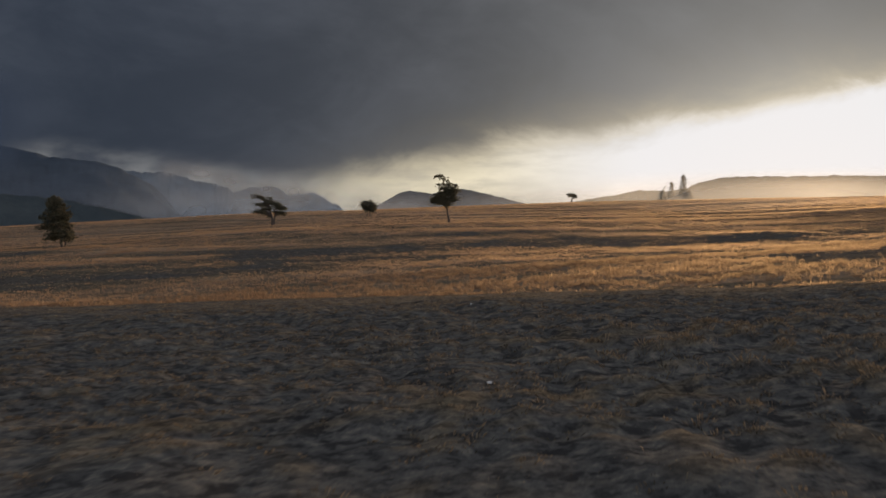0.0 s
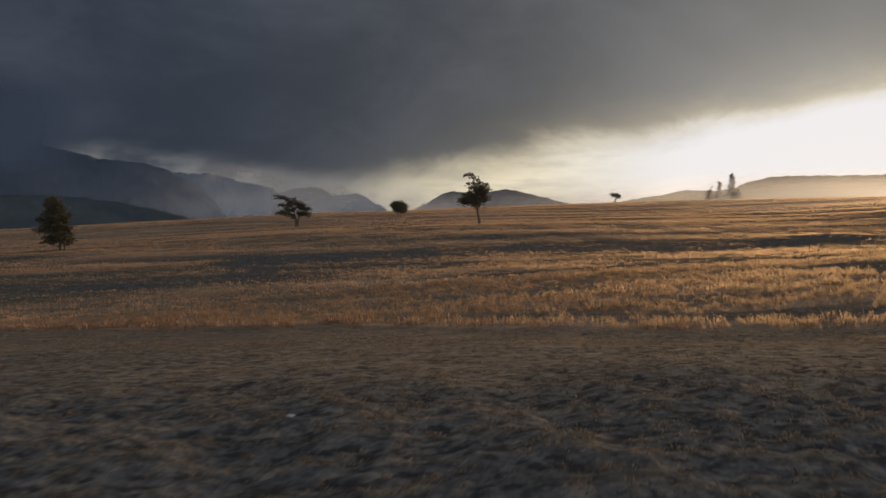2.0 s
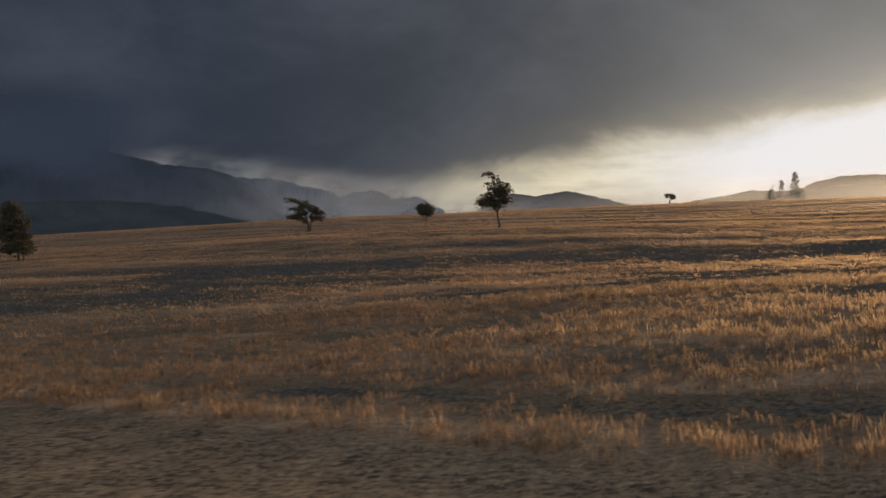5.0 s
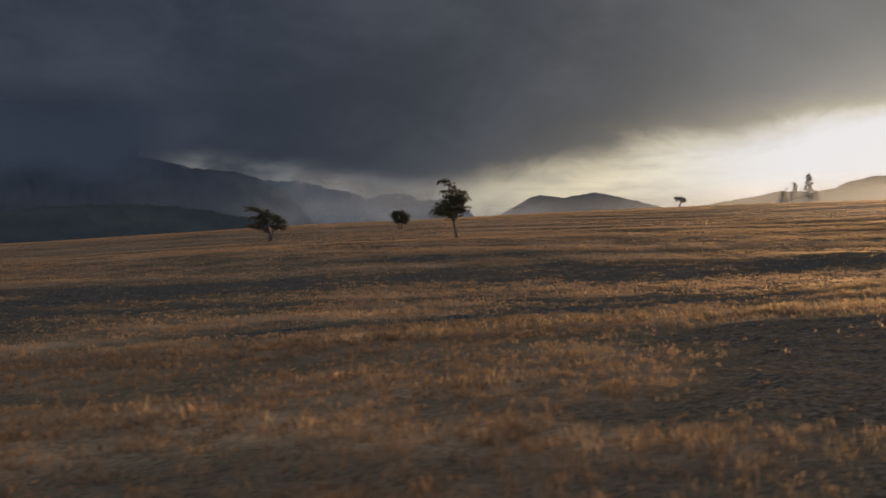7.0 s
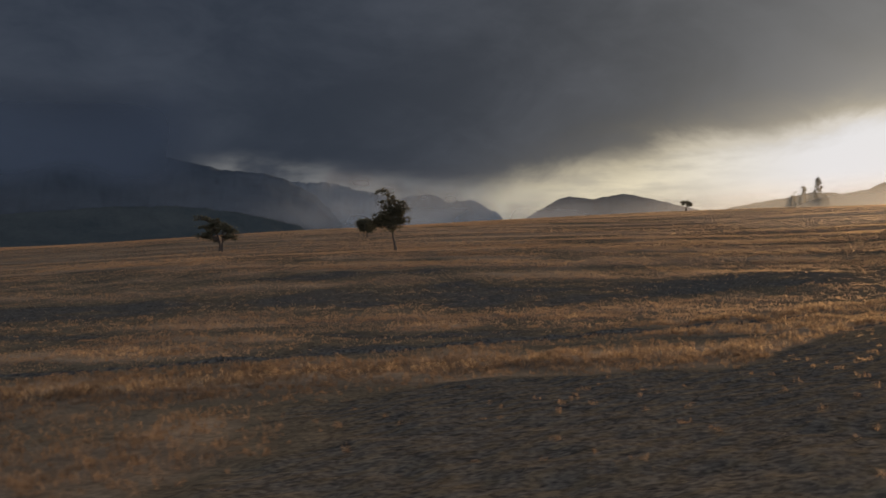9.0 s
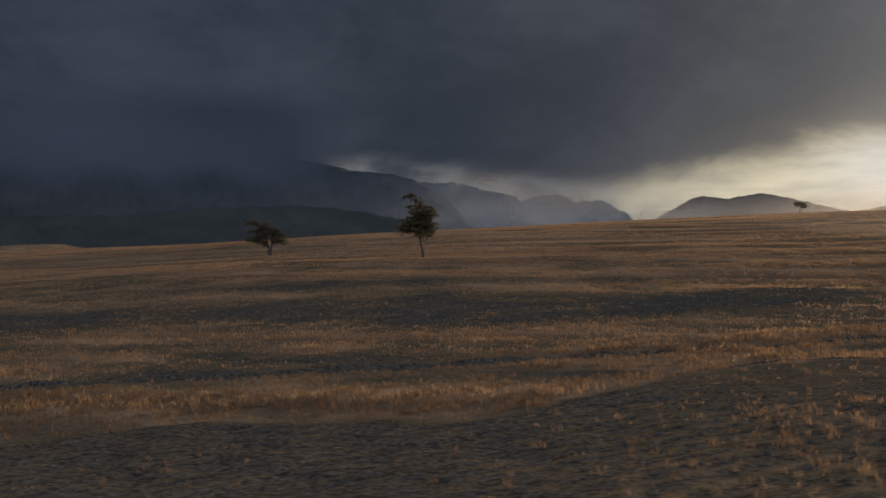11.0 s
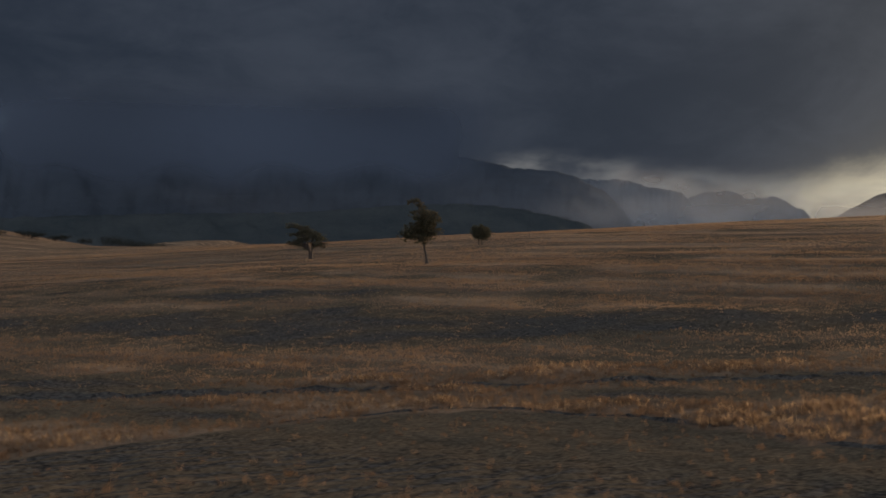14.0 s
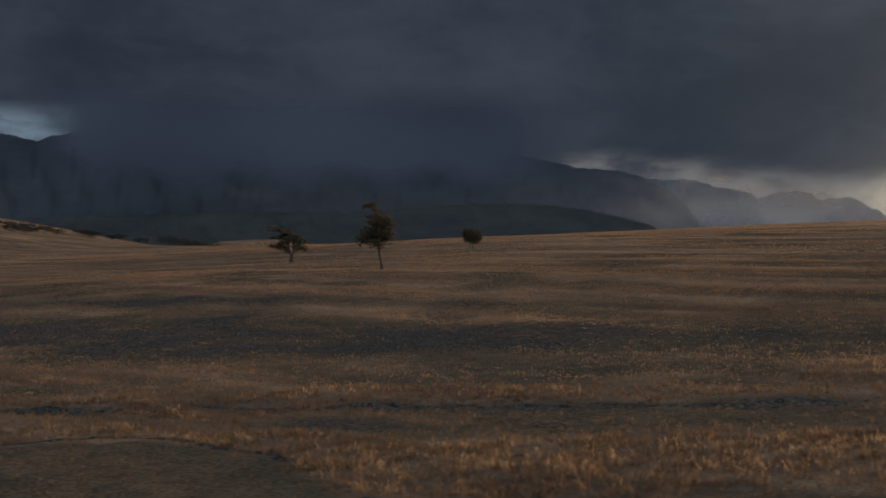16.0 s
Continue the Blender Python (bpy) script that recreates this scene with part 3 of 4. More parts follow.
def patchy(x, y):
    """Grass stands in clumps, with thin ground between."""
    away = smooth(distance_to(x, y, STRETCH), 30, 70)
    return np.clip(0.62 + 0.08 * away + 0.7 * (1 - away) * waves(x, y, 7, 0.9, 14) + (0.5 - 0.40 * away) * waves(x, y, 8, 3.5, 12), 0.05, 1.0) * (1 - 0.85 * trodden(x, y) * (1 - lump(x, y)))


def in_field(x, y):
    """The open side of the strip: a fan that widens towards the hills."""
    left = np.minimum(-0.54 * y - 6, 94 - 1.74 * (y - 78))
    right = np.maximum(0.53 * y + 7, np.interp(y, [0, 18, 32, 43, 54, 63, 77, 83, 100], [4, 12, 22, 40, 58, 74, 90, 96, 96]))
    return (y > 1) & (x > left) & (x < right)


def scattered(r, box, per_m2, lo, hi):
    """Random places in the field between two distances from the strip, and how tall the grass is there."""
    x0, y0, x1, y1 = box
    count = int((x1 - x0) * (y1 - y0) * per_m2)
    x, y = r.uniform(x0, x1, count), r.uniform(y0, y1, count)
    keep = in_field(x, y)
    x, y = x[keep], y[keep]
    d = distance_to(x, y, STRETCH)
    keep = (d >= lo) & (d < hi)
    x, y = x[keep], y[keep]
    return x, y, tall_at(x, y)


def grass(name, label, mat, lo, hi, box, per_m2, pick, each, tall_m, width, seed, loose=0.24, lie=0.0, belly=0.7):
    """Tufts of leaning blades with full heads, all in one mesh."""
    r = np.random.RandomState(seed)
    x, y, t = scattered(r, box, per_m2, lo, hi)
    keep = r.uniform(0, 1, len(x)) < pick(t) * patchy(x, y)
    x, y, t = x[keep], y[keep], t[keep]
    size = tall_m * (0.45 + 0.75 * t) * (1 + 0.35 * np.clip(waves(x, y, 9, 1.6, 12), -1, 1)) * r.uniform(0.65, 1.35, len(x))
    n = len(x) * each
    apart = np.repeat(np.maximum(loose * size, loose * 0.2), each)
    bx, by = np.repeat(x, each) + r.normal(0, 1, n) * apart, np.repeat(y, each) + r.normal(0, 1, n) * apart
    bh = np.repeat(size, each) * r.uniform(0.45, 1.15, n)
    bz = ground_at(bx, by) - 0.02
    a = r.uniform(0, 6.283, n)
    lean = r.uniform(0.05 + 0.5 * lie, 0.5 + 0.9 * lie, n) * bh
    bh = bh * (1 - 0.5 * lie)
    lx, ly = np.cos(a) * lean - 0.12 * bh, np.sin(a) * lean
    face = r.normal(0.0, 0.9, n)
    w = width * r.uniform(0.5, 1.4, n)
    wx, wy = np.cos(face) * w / 2, np.sin(face) * w / 2
    cx, cy, cz = bx + lx * belly * 0.75, by + ly * belly * 0.75, bz + bh * belly
    v = np.stack([np.stack([bx, by, bz], -1), np.stack([cx + wx, cy + wy, cz], -1), np.stack([bx + lx, by + ly, bz + bh], -1), np.stack([cx - wx, cy - wy, cz], -1)], 1).reshape(-1, 3)
    return tagged(new(name, mesh_from(name, v, np.arange(n * 4).reshape(-1, 4), mat)), label, "grass", kind="stuff")


def golden(t):
    return np.clip((t - 0.28) * 1.7, 0.0, 1.0)


def distant(t):
    return np.clip((t - 0.15) * 1.5, 0.03, 1.0)


def bands_of(t):
    return 0.22 + 0.78 * smooth(t, 0.25, 0.9)


def grazed(t):
    return np.clip(1.1 - t * 1.2, 0.12, 1.0)


def cropped(t):
    return np.clip((t - 0.13) * 9.0, 0.0, 1.0) * (t < 0.45)


def strips(t):
    return np.clip((t - 0.86) * 7.0, 0.0, 1.0)


def rare(t):
    return np.where(t < 0.3, 0.008, 0.006)


GL, SL = "tall dry golden steppe grass", "short grey-brown grazed grass"
LIT_STRIP_LABEL = "straw grass strips with the low sun's glow put into the colour"
NEAR, MIDDLE, WIDE, OUTER, HORIZON = (-40, 1, 110, 122), (-80, 1, 130, 160), (-130, 1, 170, 205), (-220, 1, 210, 265), (-420, 20, 380, 460)
grass("grass_tall", GL, GOLD, 0, 20, NEAR, 19.0, golden, 11, 0.28, 0.014, 101, 0.30)
grass("grass_tall", GL, GOLD, 20, 50, MIDDLE, 15.0, golden, 8, 0.27, 0.024, 102, 0.32)
grass("grass_tall", GL, LIT_FIELD, 50, 90, WIDE, 9.0, distant, 5, 0.22, 0.045, 103, 0.9)
grass("grass_tall", GL, LIT_FIELD, 90, 150, OUTER, 4.4, bands_of, 4, 0.14, 0.09, 127, 3.0)
grass("grass_tall", GL, LIT_FIELD, 150, 340, HORIZON, 1.15, bands_of, 4, 0.115, 0.22, 104, 6.0)
grass("grass_tall", GL, LIT_FIELD, 340, 720, (-620, 200, 480, 760), 0.16, bands_of, 2, 0.09, 1.1, 108, 4.0)
grass("grass_short", SL, GREY, 0, 12, NEAR, 13.0, grazed, 8, 0.08, 0.005, 105, 0.9, 0.4)
grass("grass_short", SL, GREY, 12, 40, MIDDLE, 10.0, grazed, 4, 0.10, 0.018, 106, 0.7, 0.5)
grass("grass_short", SL, GREY, 40, 130, OUTER, 1.5, grazed, 4, 0.11, 0.08, 107, 0.9, 0.3)
grass("grass_short", "short straw-coloured turf beside the tall grass", GOLD, 0, 40, (-34, 22, 30, 58), 10.0, cropped, 5, 0.075, 0.016, 109, 1.2, 0.2)
grass("grass_sunlit", LIT_STRIP_LABEL, SUNLIT_STRAW, 0, 22, NEAR, 9.0, strips, 7, 0.29, 0.011, 121)
grass("grass_sunlit", LIT_STRIP_LABEL, SUNLIT_STRAW, 22, 60, MIDDLE, 8.0, strips, 5, 0.27, 0.022, 122)
grass("grass_sunlit", LIT_STRIP_LABEL, LIT_FIELD, 60, 140, OUTER, 3.4, strips, 4, 0.20, 0.05, 123, 1.2)
grass("dry_stalks", "thin dry seed stalks standing in short grass", STALK, 0, 14, NEAR, 9.0, rare, 4, 0.22, 0.0035, 125)


def tussocks(seed, box, per_m2):
    """Low brown cushions of short blades on the hummocks, in one mesh."""
    r = np.random.RandomState(seed)
    x, y, t = scattered(r, box, per_m2, 0, 18)
    bare = trodden(x, y)
    rise = hummock(x, y) * (1 - bare) + (1.8 * lump(x, y) - 0.5) * bare
    keep = (t < 0.42) & (r.uniform(0, 1, len(x)) < 0.10 + 0.9 * smooth(rise, -0.1, 0.7)) & (r.uniform(0, 1, len(x)) < 0.25 + bare)
    x, y = x[keep], y[keep]
    k, b = len(x), 13
    wide = r.gamma(4.0, 0.016, k) + 0.03
    ang, out = r.uniform(0, 6.283, (k, b)), r.uniform(0.05, 1.0, (k, b)) ** 0.6
    bx, by = x[:, None] + np.cos(ang) * out * wide[:, None] * 1.3, y[:, None] + np.sin(ang) * out * wide[:, None]
    bz = ground_at(bx, by) + wide[:, None] * (1 - out ** 2) * 0.30 - 0.02
    tall = r.uniform(0.5, 1.0, (k, b)) * (0.030 + 0.22 * wide[:, None] + 0.05 * (tufted(x, y) * lump(x, y))[:, None])
    lx, ly = np.cos(ang) * tall * (0.2 + 0.9 * out), np.sin(ang) * tall * (0.2 + 0.9 * out)
    w = r.uniform(0.004, 0.009, (k, b))
    mx, my, mz = bx + 0.5 * lx, by + 0.5 * ly, bz + 0.6 * tall
    v = np.stack([np.stack([bx, by, bz], -1), np.stack([mx + w, my, mz], -1), np.stack([bx + lx, by + ly, bz + tall], -1), np.stack([mx - w, my, mz], -1)], 2).reshape(-1, 3)
    tagged(new("tussock_blades", mesh_from("tussock_blades", v, np.arange(len(v)).reshape(-1, 4), TUFT)), "low brown cushions of worn tussock grass", "grass", kind="stuff")


tussocks(128, (-26, 4, 96, 108), 26.0)


def cut_bank(name, line, tall_m, seed):
    """A low broken edge of bare dark earth along a line."""
    r = np.random.RandomState(seed)
    line = np.array(line, float)
    run = np.r_[0, np.cumsum(np.hypot(*np.diff(line, axis=0).T))]
    s = np.arange(0, run[-1], 0.25)
    x, y = np.interp(s, run, line[:, 0]), np.interp(s, run, line[:, 1])
    y = y + 0.25 * waves(s, s * 0, seed, 4.0) + 0.1 * waves(s, s * 0, seed + 1, 1.1)
    h = tall_m * np.clip(0.45 + 0.6 * waves(s, s * 0, seed + 2, 7.0) + 0.3 * waves(s, s * 0, seed + 3, 1.3), 0.0, 1.3)
    rows = []
    for dy, up in ((-0.22, -0.05), (-0.04, 0.35), (0.03, 0.9), (0.16, 1.0), (0.7, -0.05)):
        rows.append(np.stack([x, y + dy, ground_at(x, y + dy) + h * up - 0.02 + r.normal(0, 0.01, len(s))], -1))
    v = np.concatenate(rows)
    return tagged(new(name, mesh_from(name, v, grid_faces(5, len(s)), SOIL)), "low broken edge of bare dark earth", "bank", kind="structure")


cut_bank("bank_1", [(47, 101.5), (50, 104.5), (55, 108.8), (62, 108.2), (66, 106.3), (70, 104), (75, 101.5), (80, 95)], 0.16, 131)
cut_bank("bank_2", [(4, 91.6), (16, 96.6), (28, 103), (40, 109.5), (50, 115.5), (60, 120.5), (82, 130), (104, 137)], 0.22, 141)


# ---------------------------------------------------------------- trees
def part(name, me, parent, label=""):
    ob = new(name, me)
    ob.parent = parent
    return tagged(ob, label)


def tube(points, radii, sides=7):
    """Vertices and quads of a tapered tube through the points."""
    verts, faces = [], []
    points = [Vector(p) for p in points]
    for k, (p, rad) in enumerate(zip(points, radii)):
        along = (points[min(k + 1, len(points) - 1)] - points[max(k - 1, 0)]).normalized()
        side = along.orthogonal().normalized()
        other = along.cross(side)
        for s in range(sides):
            a = 6.2832 * s / sides
            verts.append(p + (side * math.cos(a) + other * math.sin(a)) * rad)
        if k:
            b = (k - 1) * sides
            faces += [(b + s, b + (s + 1) % sides, b + sides + (s + 1) % sides, b + sides + s) for s in range(sides)]
    return [tuple(v) for v in verts], faces


def clump_cards(r, centre, radius, count, leaf, flat=0.6):
    """Sprays of needles: small bent leaves scattered in a flattened clump."""
    c = r.normal(0, 0.5, (count, 3)) * radius * [1, 1, flat] + centre
    u = r.normal(0, 1, (count, 3))
    u /= np.linalg.norm(u, axis=1)[:, None]
    w = np.cross(u, r.normal(0, 1, (count, 3)))
    w /= np.linalg.norm(w, axis=1)[:, None]
    s = leaf * r.uniform(0.5, 1.3, (count, 1))
    return np.stack([c - u * s, c + w * s * 0.45, c + u * s, c - w * s * 0.45 + u * s * 0.2], 1).reshape(-1, 3)


def tree(name, at, high, label, seed, tufts, needles, stem, leaf=0.13, thick=0.03, density=1.0, group="", extra_stems=()):
    """A tree: trunk along stem (sideways, height), and a limb to each tuft of foliage (sideways, height, depth, radius), in fractions of its height."""
    r = np.random.RandomState(seed)
    x, y = at
    base = tagged(new(name, None), label, "tree", group)
    base.matrix_world = pose(x, y, height(x, y) - 0.06)
    away = math.atan2(x - 20, y - 20)
    right = Vector((math.cos(away), -math.sin(away), 0))
    back = Vector((math.sin(away), math.cos(away), 0))
    stems = (stem, *extra_stems)

    def on_stem(f, line):
        sx = float(np.interp(f, [h for _, h in line], [s for s, _ in line]))
        return right * (sx * high) + Vector((0, 0, f * high))

    for k, line in enumerate(stems):
        fs = np.linspace(line[0][1], line[-1][1], 14)
        rad = [high * thick * (0.75 if k else 1.0) * (0.6 * math.exp(-14 * f) + 1.02 - 0.93 * f / line[-1][1]) for f in fs]
        v, f = tube([on_stem(f, line) + Vector((r.normal(0, 0.004), r.normal(0, 0.004), 0)) * high for f in fs], rad, 9)
        part("trunk", mesh_from("trunk", v, f, BARK, True), base, "dark rough bark trunk")
    cards = []
    for sx, h, deep, size in tufts:
        end = right * (sx * high) + back * (deep * high) + Vector((0, 0, h * high))
        line = min(stems, key=lambda l: abs(float(np.interp(h * 0.9, [q for _, q in l], [p for p, _ in l])) - sx))
        reach = math.hypot(sx - float(np.interp(h, [q for _, q in line], [p for p, _ in line])), deep)
        start = on_stem(min(max(h - 0.25 * reach, 0.26), line[-1][1]), line)
        pts, n = [], 6
        for k in range(n):
            s = k / (n - 1)
            sag = 0.10 * reach * math.sin(3.14 * s) * high
            pts.append(start.lerp(end, s) + Vector((0, 0, sag)) + Vector(r.normal(0, 0.007, 3)) * high * s)
        rad = [high * thick * (0.16 + 0.5 * reach) * (1 - 0.8 * k / (n - 1)) for k in range(n)]
        v, f = tube(pts, rad, 5)
        part("limb", mesh_from("limb", v, f, BARK, True), base)
        # small flat sprays at the tuft and trailing back along its limb
        count = max(7, int(10 + 190 * size))
        for k in range(count):
            s = 1.0 - 0.6 * (k / count) ** 2
            i = min(int(s * (n - 1)), n - 2)
            p = np.array(pts[i].lerp(pts[i + 1], s * (n - 1) - i))
            off = r.normal(0, 0.80, 3) * size * high * [1.0, 1.0, 0.7]
            cards.append(clump_cards(r, p + off, 0.46 * size * high * r.uniform(0.6, 1.3), int(density * 22 * (size * high / 0.7) ** 1.2) + 6, leaf, 0.5))
    v = np.concatenate(cards)
    me = mesh_from("crown", v, np.arange(len(v)).reshape(-1, 4), needles)
    part("crown", me, base)
    return base


def around(seed, count, lo, hi, reach, size, droop=0.0):
    """Tufts all round a stem, whose distance from it follows reach(height)."""
    r = np.random.RandomState(seed)
    out = []
    for k in range(count):
        h = lo + (hi - lo) * (k + r.uniform(0, 0.9)) / count
        a, d = k * 2.4 + r.uniform(-0.4, 0.4), reach(h) * r.uniform(0.5, 1.15)
        out.append((math.cos(a) * d, h - droop * d, math.sin(a) * d, size * r.uniform(0.65, 1.3)))
    return out


def fill(seed, count, sx, h, wide, high, size):
    """Tufts scattered through a flattened round of the crown about (sx, h)."""
    r = np.random.RandomState(seed)
    out = []
    for _ in range(count):
        a, d = r.uniform(0, 6.283), r.uniform(0, 1) ** 0.5
        out.append((sx + wide * d * math.cos(a), h + high * d * math.sin(a), r.uniform(-0.5, 0.5) * wide, size * r.uniform(0.7, 1.25)))
    return out


# the tall lone larch: wide lower crown, a ragged right side, bent tip
larch = [(-0.25, 0.47, 0.0, 0.07), (-0.20, 0.53, 0.05, 0.055), (-0.27, 0.42, -0.08, 0.05), (-0.14, 0.45, 0.12, 0.065), (-0.12, 0.55, -0.10, 0.065), (-0.03, 0.50, 0.15, 0.07), (0.0, 0.42, -0.14, 0.07), (0.08, 0.48, 0.10, 0.07), (0.17, 0.50, -0.05, 0.065)]
larch += [(0.24, 0.47, 0.0, 0.055), (0.27, 0.55, 0.05, 0.04), (0.12, 0.38, 0.0, 0.05), (0.05, 0.60, 0.10, 0.065), (0.16, 0.60, -0.05, 0.055), (0.20, 0.68, 0.0, 0.05), (0.13, 0.72, 0.06, 0.05), (0.19, 0.78, 0.0, 0.035), (0.08, 0.80, -0.05, 0.04)]
larch += [(-0.08, 0.62, 0.10, 0.05), (-0.10, 0.70, -0.04, 0.04), (-0.13, 0.78, 0.0, 0.036), (-0.02, 0.70, -0.10, 0.05), (-0.04, 0.80, 0.05, 0.04), (0.02, 0.87, 0.0, 0.035), (-0.03, 0.90, 0.0, 0.03), (-0.10, 0.965, 0.0, 0.026), (-0.15, 0.965, 0.0, 0.022), (-0.19, 0.945, 0.0, 0.018), (-0.21, 0.925, 0.0, 0.013), (-0.05, 0.95, 0.0, 0.024), (0.03, 0.32, 0.0, 0.026), (-0.02, 0.36, 0.05, 0.03), (-0.18, 0.40, 0.0, 0.04)]
larch += fill(57, 7, -0.20, 0.47, 0.13, 0.07, 0.05) + fill(58, 7, 0.12, 0.58, 0.12, 0.12, 0.05) + fill(51, 9, -0.03, 0.50, 0.22, 0.09, 0.05) + fill(52, 8, 0.05, 0.68, 0.13, 0.10, 0.045)
larch = [(sx * (1.12 if h > 0.58 else 0.95), h, deep, size * (1.1 if h > 0.58 else 0.95)) for sx, h, deep, size in larch]
tree("lone_larch", (0.54, 195.5), 10.6, "tall lone larch with a gappy dark crown", 5, larch, LARCH, [(0.07, 0.0), (0.03, 0.3), (-0.01, 0.55), (-0.035, 0.8), (-0.08, 0.96)], thick=0.020, density=0.95)

pine = [(-0.50, 0.93, 0.0, 0.05), (-0.40, 0.88, 0.05, 0.06), (-0.28, 0.86, -0.05, 0.05), (-0.20, 0.80, 0.0, 0.05), (-0.48, 0.68, 0.0, 0.06), (-0.38, 0.64, 0.10, 0.07), (-0.26, 0.68, -0.10, 0.07), (-0.50, 0.45, 0.0, 0.05), (-0.40, 0.48, 0.10, 0.05), (-0.30, 0.42, -0.10, 0.06)]
pine += [(-0.22, 0.55, 0.10, 0.07), (-0.05, 0.80, 0.0, 0.07), (-0.08, 0.70, 0.10, 0.08), (0.0, 0.86, -0.05, 0.045), (0.08, 0.66, -0.10, 0.07), (0.15, 0.72, 0.0, 0.06), (0.25, 0.68, 0.05, 0.06), (0.20, 0.58, 0.10, 0.07), (0.33, 0.55, 0.0, 0.07), (0.42, 0.58, -0.05, 0.055)]
pine += [(0.48, 0.52, 0.0, 0.055), (0.50, 0.42, 0.0, 0.05), (0.44, 0.36, 0.05, 0.045), (0.30, 0.42, -0.10, 0.06), (0.15, 0.42, 0.10, 0.06), (-0.15, 0.40, 0.10, 0.045), (-0.10, 0.28, 0.0, 0.03)]
pine += fill(66, 5, -0.05, 0.52, 0.22, 0.08, 0.04) + fill(67, 4, 0.30, 0.42, 0.16, 0.06, 0.04) + fill(63, 5, -0.40, 0.46, 0.18, 0.10, 0.036) + fill(53, 6, -0.06, 0.74, 0.17, 0.13, 0.045) + fill(54, 5, 0.25, 0.56, 0.17, 0.12, 0.045) + [(-0.58, 0.95, 0.0, 0.03), (-0.60, 0.86, 0.0, 0.03), (-0.55, 0.40, 0.05, 0.04)]
tree("spreading_pine", (-41.7, 221.1), 7.8, "low spreading pine with flat dark boughs", 8, pine, NEEDLES, [(0.07, 0.0), (0.03, 0.3), (-0.04, 0.55), (-0.10, 0.78)], thick=0.042, density=0.95, extra_stems=[[(0.08, 0.0), (0.12, 0.3), (0.11, 0.5), (0.14, 0.66)]])

tree("small_pine", (-21.0, 258.6), 4.6, "small round dark pine with two stems", 12, around(11, 34, 0.34, 0.93, lambda h: 0.47 * max(0.1, 1 - ((h - 0.60) / 0.44) ** 2) ** 0.5, 0.085), NEEDLES, [(0.06, 0.0), (0.05, 0.4), (0.0, 0.85)], thick=0.03, extra_stems=[[(-0.10, 0.0), (-0.09, 0.4), (-0.10, 0.7)]], density=1.0)

spruce = around(15, 96, 0.16, 0.97, lambda h: 0.24 * min(1.0, (1.03 - h) / 0.30) ** 0.75, 0.045, 0.12)
spruce = [(sx + 0.01 - 0.09 * h, h, deep, size) for sx, h, deep, size in spruce]
spruce += [(-0.40, 0.60, 0.0, 0.035), (-0.33, 0.59, 0.0, 0.045), (-0.27, 0.60, 0.03, 0.04), (-0.45, 0.41, 0.0, 0.035), (-0.37, 0.42, 0.0, 0.045), (-0.30, 0.41, 0.04, 0.045), (-0.30, 0.17, 0.0, 0.035), (-0.23, 0.19, 0.0, 0.04), (0.22, 0.30, 0.0, 0.04), (0.23, 0.22, 0.0, 0.04), (0.21, 0.45, 0.0, 0.04), (-0.10, 0.98, 0.0, 0.035), (-0.06, 0.93, 0.03, 0.04)]
tree("lone_spruce", (-59.7, 142.4), 8.0, "bushy olive green spruce with a blunt top", 16, spruce, LARCH, [(0.02, 0.0), (0.0, 0.5), (-0.07, 0.98)], thick=0.018, extra_stems=[[(0.09, 0.0), (0.07, 0.25), (0.04, 0.5)]], density=0.75)

bent = [(-0.50, 0.78, 0.0, 0.06), (-0.38, 0.82, 0.05, 0.07), (-0.25, 0.90, 0.0, 0.06), (-0.30, 0.70, -0.05, 0.06), (-0.10, 0.80, 0.1, 0.07), (0.05, 0.72, 0.0, 0.08), (0.20, 0.78, 0.05, 0.08), (0.34, 0.74, 0.0, 0.08), (0.45, 0.66, -0.05, 0.07), (0.35, 0.58, 0.05, 0.07), (0.22, 0.60, -0.1, 0.08), (0.50, 0.52, 0.0, 0.05), (0.05, 0.56, 0.1, 0.06), (-0.35, 0.60, 0.0, 0.07), (0.10, 0.86, 0.0, 0.07), (0.40, 0.46, 0.05, 0.07), (0.16, 0.46, 0.0, 0.06)]
tree("wind_bent_pine", (73.8, 523.2), 5.8, "wind-bent pine on the skyline", 22, bent, NEEDLES, [(-0.06, 0.0), (0.0, 0.4), (-0.05, 0.7)], thick=0.05, leaf=0.2, extra_stems=[[(-0.04, 0.0), (0.10, 0.35), (0.25, 0.65)]])

GROUP = "conifers on the rise"
cone = lambda h: 0.30 * (1.04 - h) ** 0.8
tree("tall_conifer", (133.3, 507.2), 14.0, "tall ragged spruce in a clump on the rise", 31, around(31, 46, 0.10, 0.98, cone, 0.035, 0.2), NEEDLES, [(0.0, 0.0), (0.0, 0.98)], thick=0.016, leaf=0.2, density=0.5, group=GROUP)
tree("slim_conifer", (127.2, 508.6), 9.8, "slim sparse spruce in a clump on the rise", 32, around(32, 34, 0.12, 0.98, cone, 0.034, 0.2), NEEDLES, [(0.0, 0.0), (-0.02, 0.98)], thick=0.016, leaf=0.2, density=0.5, group=GROUP)
tree("leaning_conifer", (122.6, 509.8), 7.4, "leaning sparse conifer in a clump on the rise", 33, around(33, 26, 0.1, 0.72, lambda h: 0.46 * (0.85 - h), 0.05, 0.3) + [(0.06, 0.86, 0.0, 0.03), (0.16, 0.97, 0.0, 0.03)], NEEDLES, [(0.1, 0.0), (0.0, 0.5), (0.10, 0.98)], thick=0.02, leaf=0.2, group=GROUP)
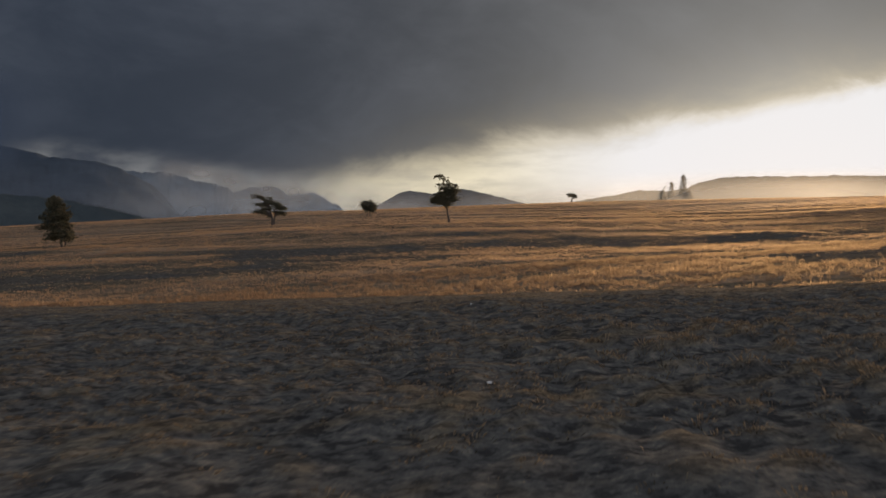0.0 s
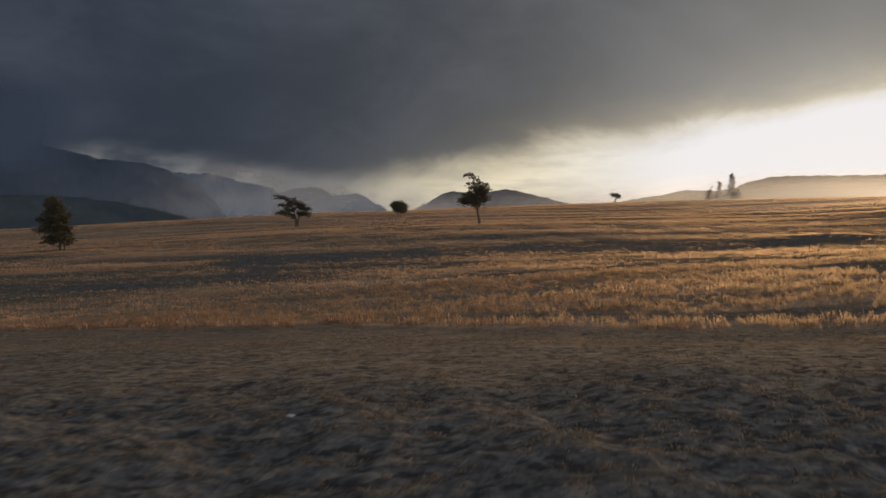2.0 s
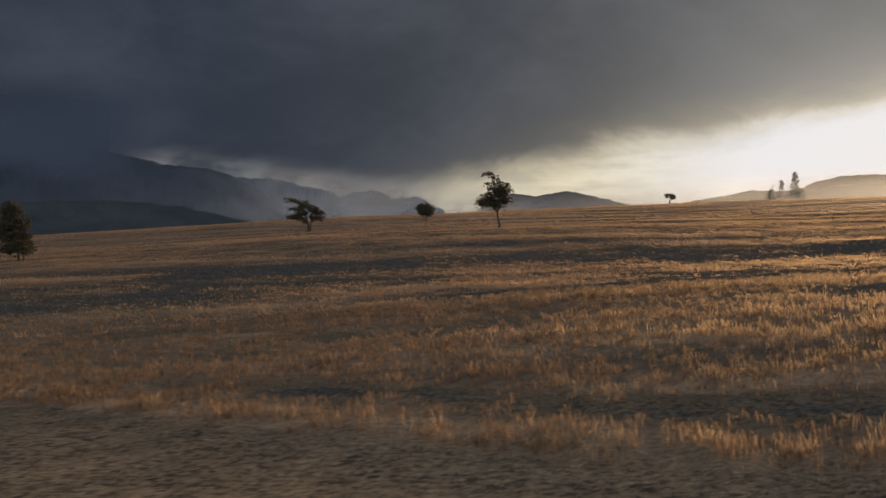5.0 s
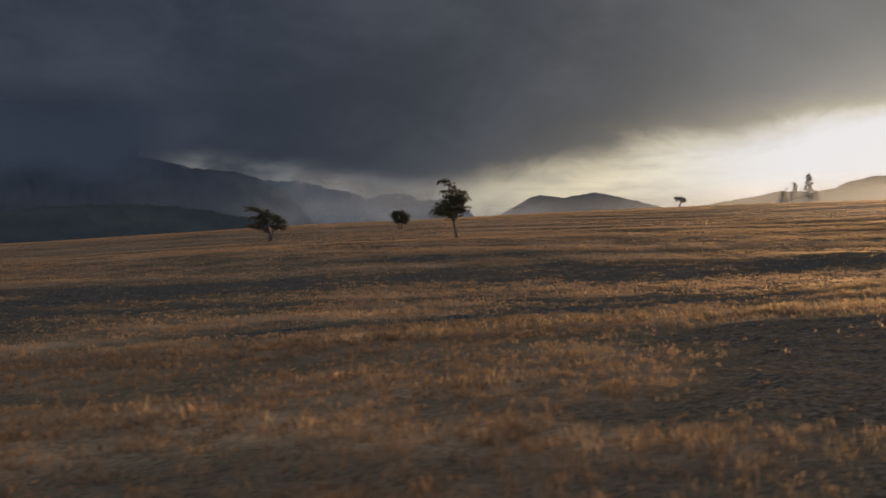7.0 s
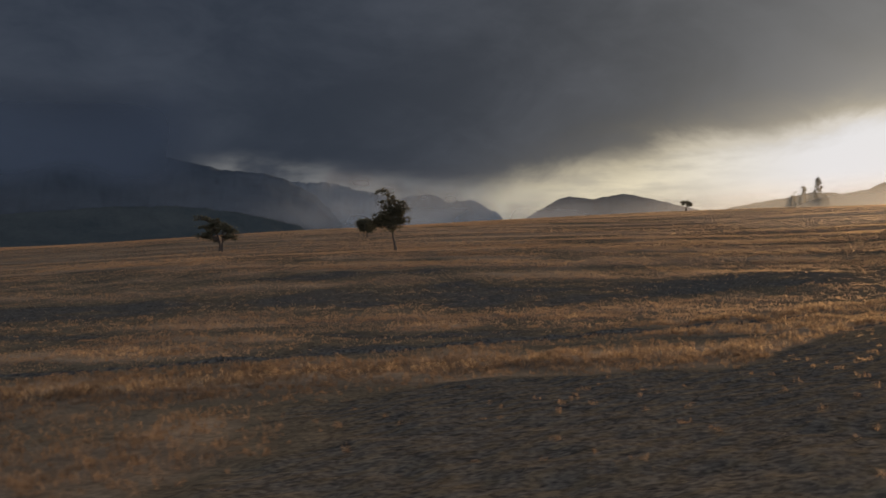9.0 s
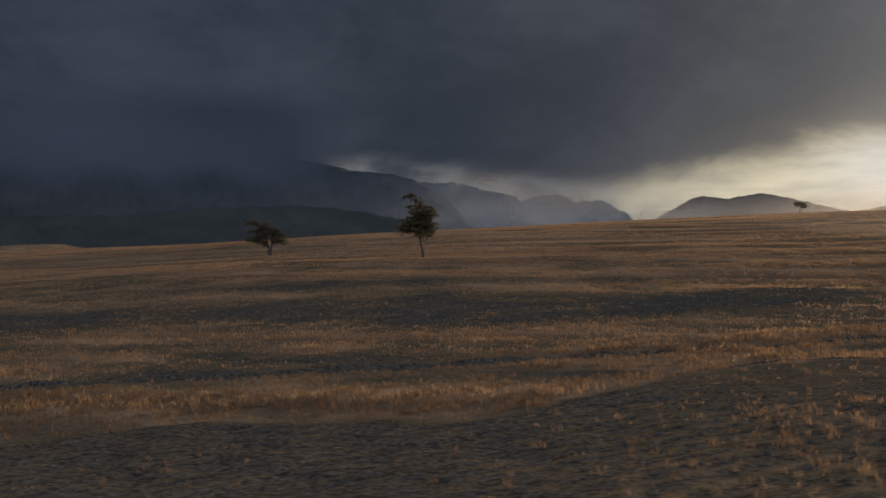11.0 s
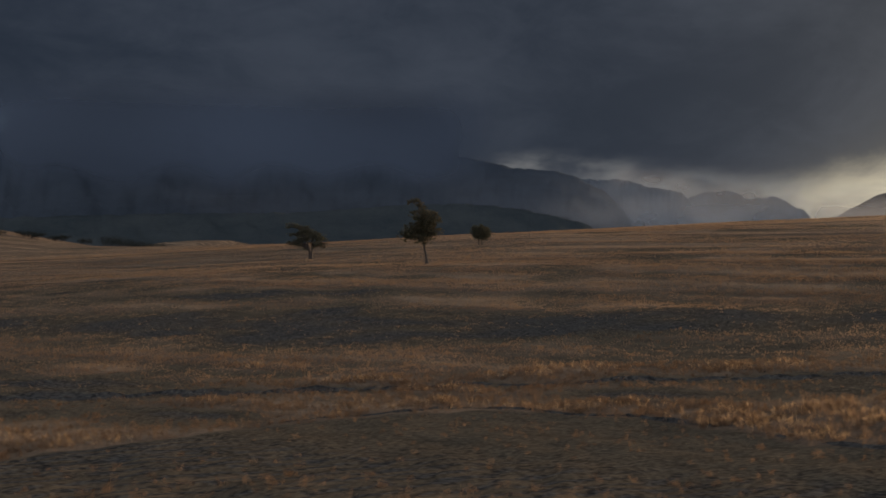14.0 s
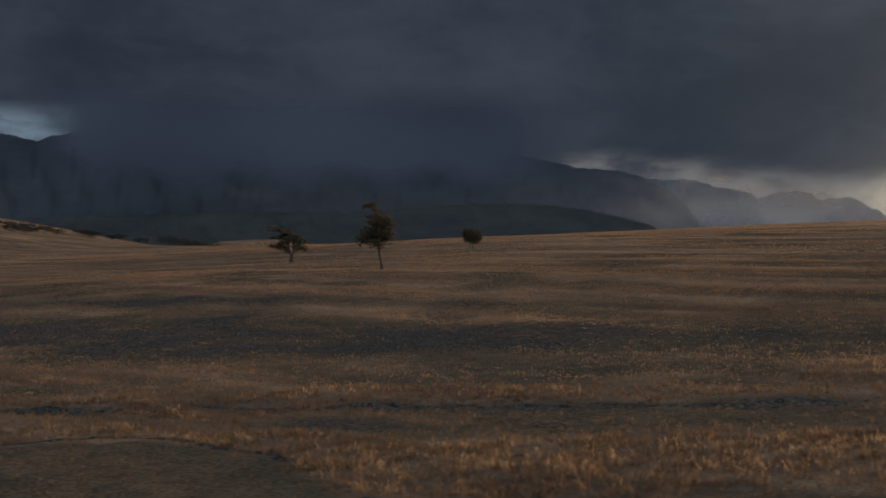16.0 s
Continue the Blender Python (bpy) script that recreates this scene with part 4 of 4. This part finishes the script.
tree("bushy_conifer", (136.4, 506.3), 5.6, "low bushy conifer beside the tall spruce", 34, around(34, 34, 0.1, 0.95, lambda h: 0.5 * (1.05 - h), 0.07, 0.1), NEEDLES, [(0.0, 0.0), (0.0, 0.98)], thick=0.02, leaf=0.2, group=GROUP)

# dark bushes and a line of low trees on the far slope beyond the valley
SLOPE = "bushes on the far slope"


def bush(name, label, seed, wide, high):
    r = np.random.RandomState(seed)
    base = tagged(new(name, None), label, "bush", SLOPE)
    cards = []
    for k in range(5):
        a = k * 1.26 + r.uniform(-0.3, 0.3)
        tip = (math.cos(a) * wide * 0.5, math.sin(a) * wide * 0.5, high * r.uniform(0.5, 0.8))
        v, f = tube([(0, 0, -0.3), tuple(0.5 * c for c in tip), tip], [0.12, 0.09, 0.04], 5)
        part("stem", mesh_from("stem", v, f, BARK, True), base)
        for _ in range(4):
            cards.append(clump_cards(r, np.array(tip) + r.normal(0, 0.3, 3) * [wide * 0.5, wide * 0.5, high * 0.35], 0.38 * high, 40, 0.45, 0.7))
    v = np.concatenate(cards)
    v[:, 2] = np.maximum(v[:, 2], 0.02)
    part("crown", mesh_from("crown", v, np.arange(len(v)).reshape(-1, 4), SHADED_SCRUB), base)
    return base


def on_slope(az, far):
    return 86 + far * math.sin(radians(az)), 83 + far * math.cos(radians(az))


kinds = [bush("bush", "round dark bush on the grassy far slope", 201, 9.0, 6.0), bush("low_tree", "low dark tree in a line beyond the valley edge", 202, 9.0, 12.0)]
spots = [(0, -58.9, 880), (0, -58.3, 870), (0, -57.8, 880), (0, -57.3, 865), (0, -56.9, 875), (0, -58.6, 850), (0, -57.9, 840), (0, -56.3, 860), (0, -54.9, 900), (0, -54.5, 895), (0, -54.2, 890), (0, -53.2, 900), (0, -52.9, 895), (0, -51.6, 910)]
spots += [(1, -50.4 + 0.32 * k, 960 + 12 * (k % 3)) for k in range(12)]
for n, (which, az, far) in enumerate(spots):
    bx, by = on_slope(az, far)
    place = pose(bx, by, height(bx, by) - 0.1, 0, 0, 47 * n)
    if n in (0, 14):
        kinds[which].matrix_world = place
    else:
        copy_thing(kinds[which], place)


def stone(at, size, seed):
    r = np.random.RandomState(seed)
    bm = bmesh.new()
    bmesh.ops.create_icosphere(bm, subdivisions=2, radius=size)
    for v in bm.verts:
        v.co *= 1 + 0.35 * noise.noise(v.co * (1.6 / size) + Vector((seed, 0, 0)))
        v.co.z = max(v.co.z * 0.6, -0.3 * size)
    me = bpy.data.meshes.new("stone")
    bm.to_mesh(me)
    bm.free()
    me.materials.append(STONE)
    ob = tagged(new("stone", me), "small pale weathered stone in short grass", "stone", "stones in the grass")
    ob.matrix_world = pose(*at, height(*at) + 0.15 * size, 0, 0, r.uniform(0, 360))
    return ob


def weathered(n):
    p = place_of(n)
    spots = n.noise(p, 18.0, 5.0, 0.65)
    colour = n.ramp(spots, [(0.35, (0.16, 0.16, 0.16)), (0.6, (0.38, 0.37, 0.36))])
    bump = n.add("ShaderNodeBump", {"Height": spots, "Strength": 0.5, "Distance": 0.02}).outputs[0]
    return n.add("ShaderNodeBsdfPrincipled", {"Base Color": colour, "Roughness": 0.9, "Normal": bump}).outputs[0]


STONE = material("weathered_stone", weathered)
for k, (at, size) in enumerate(STONES):
    stone(at, size, 300 + k)
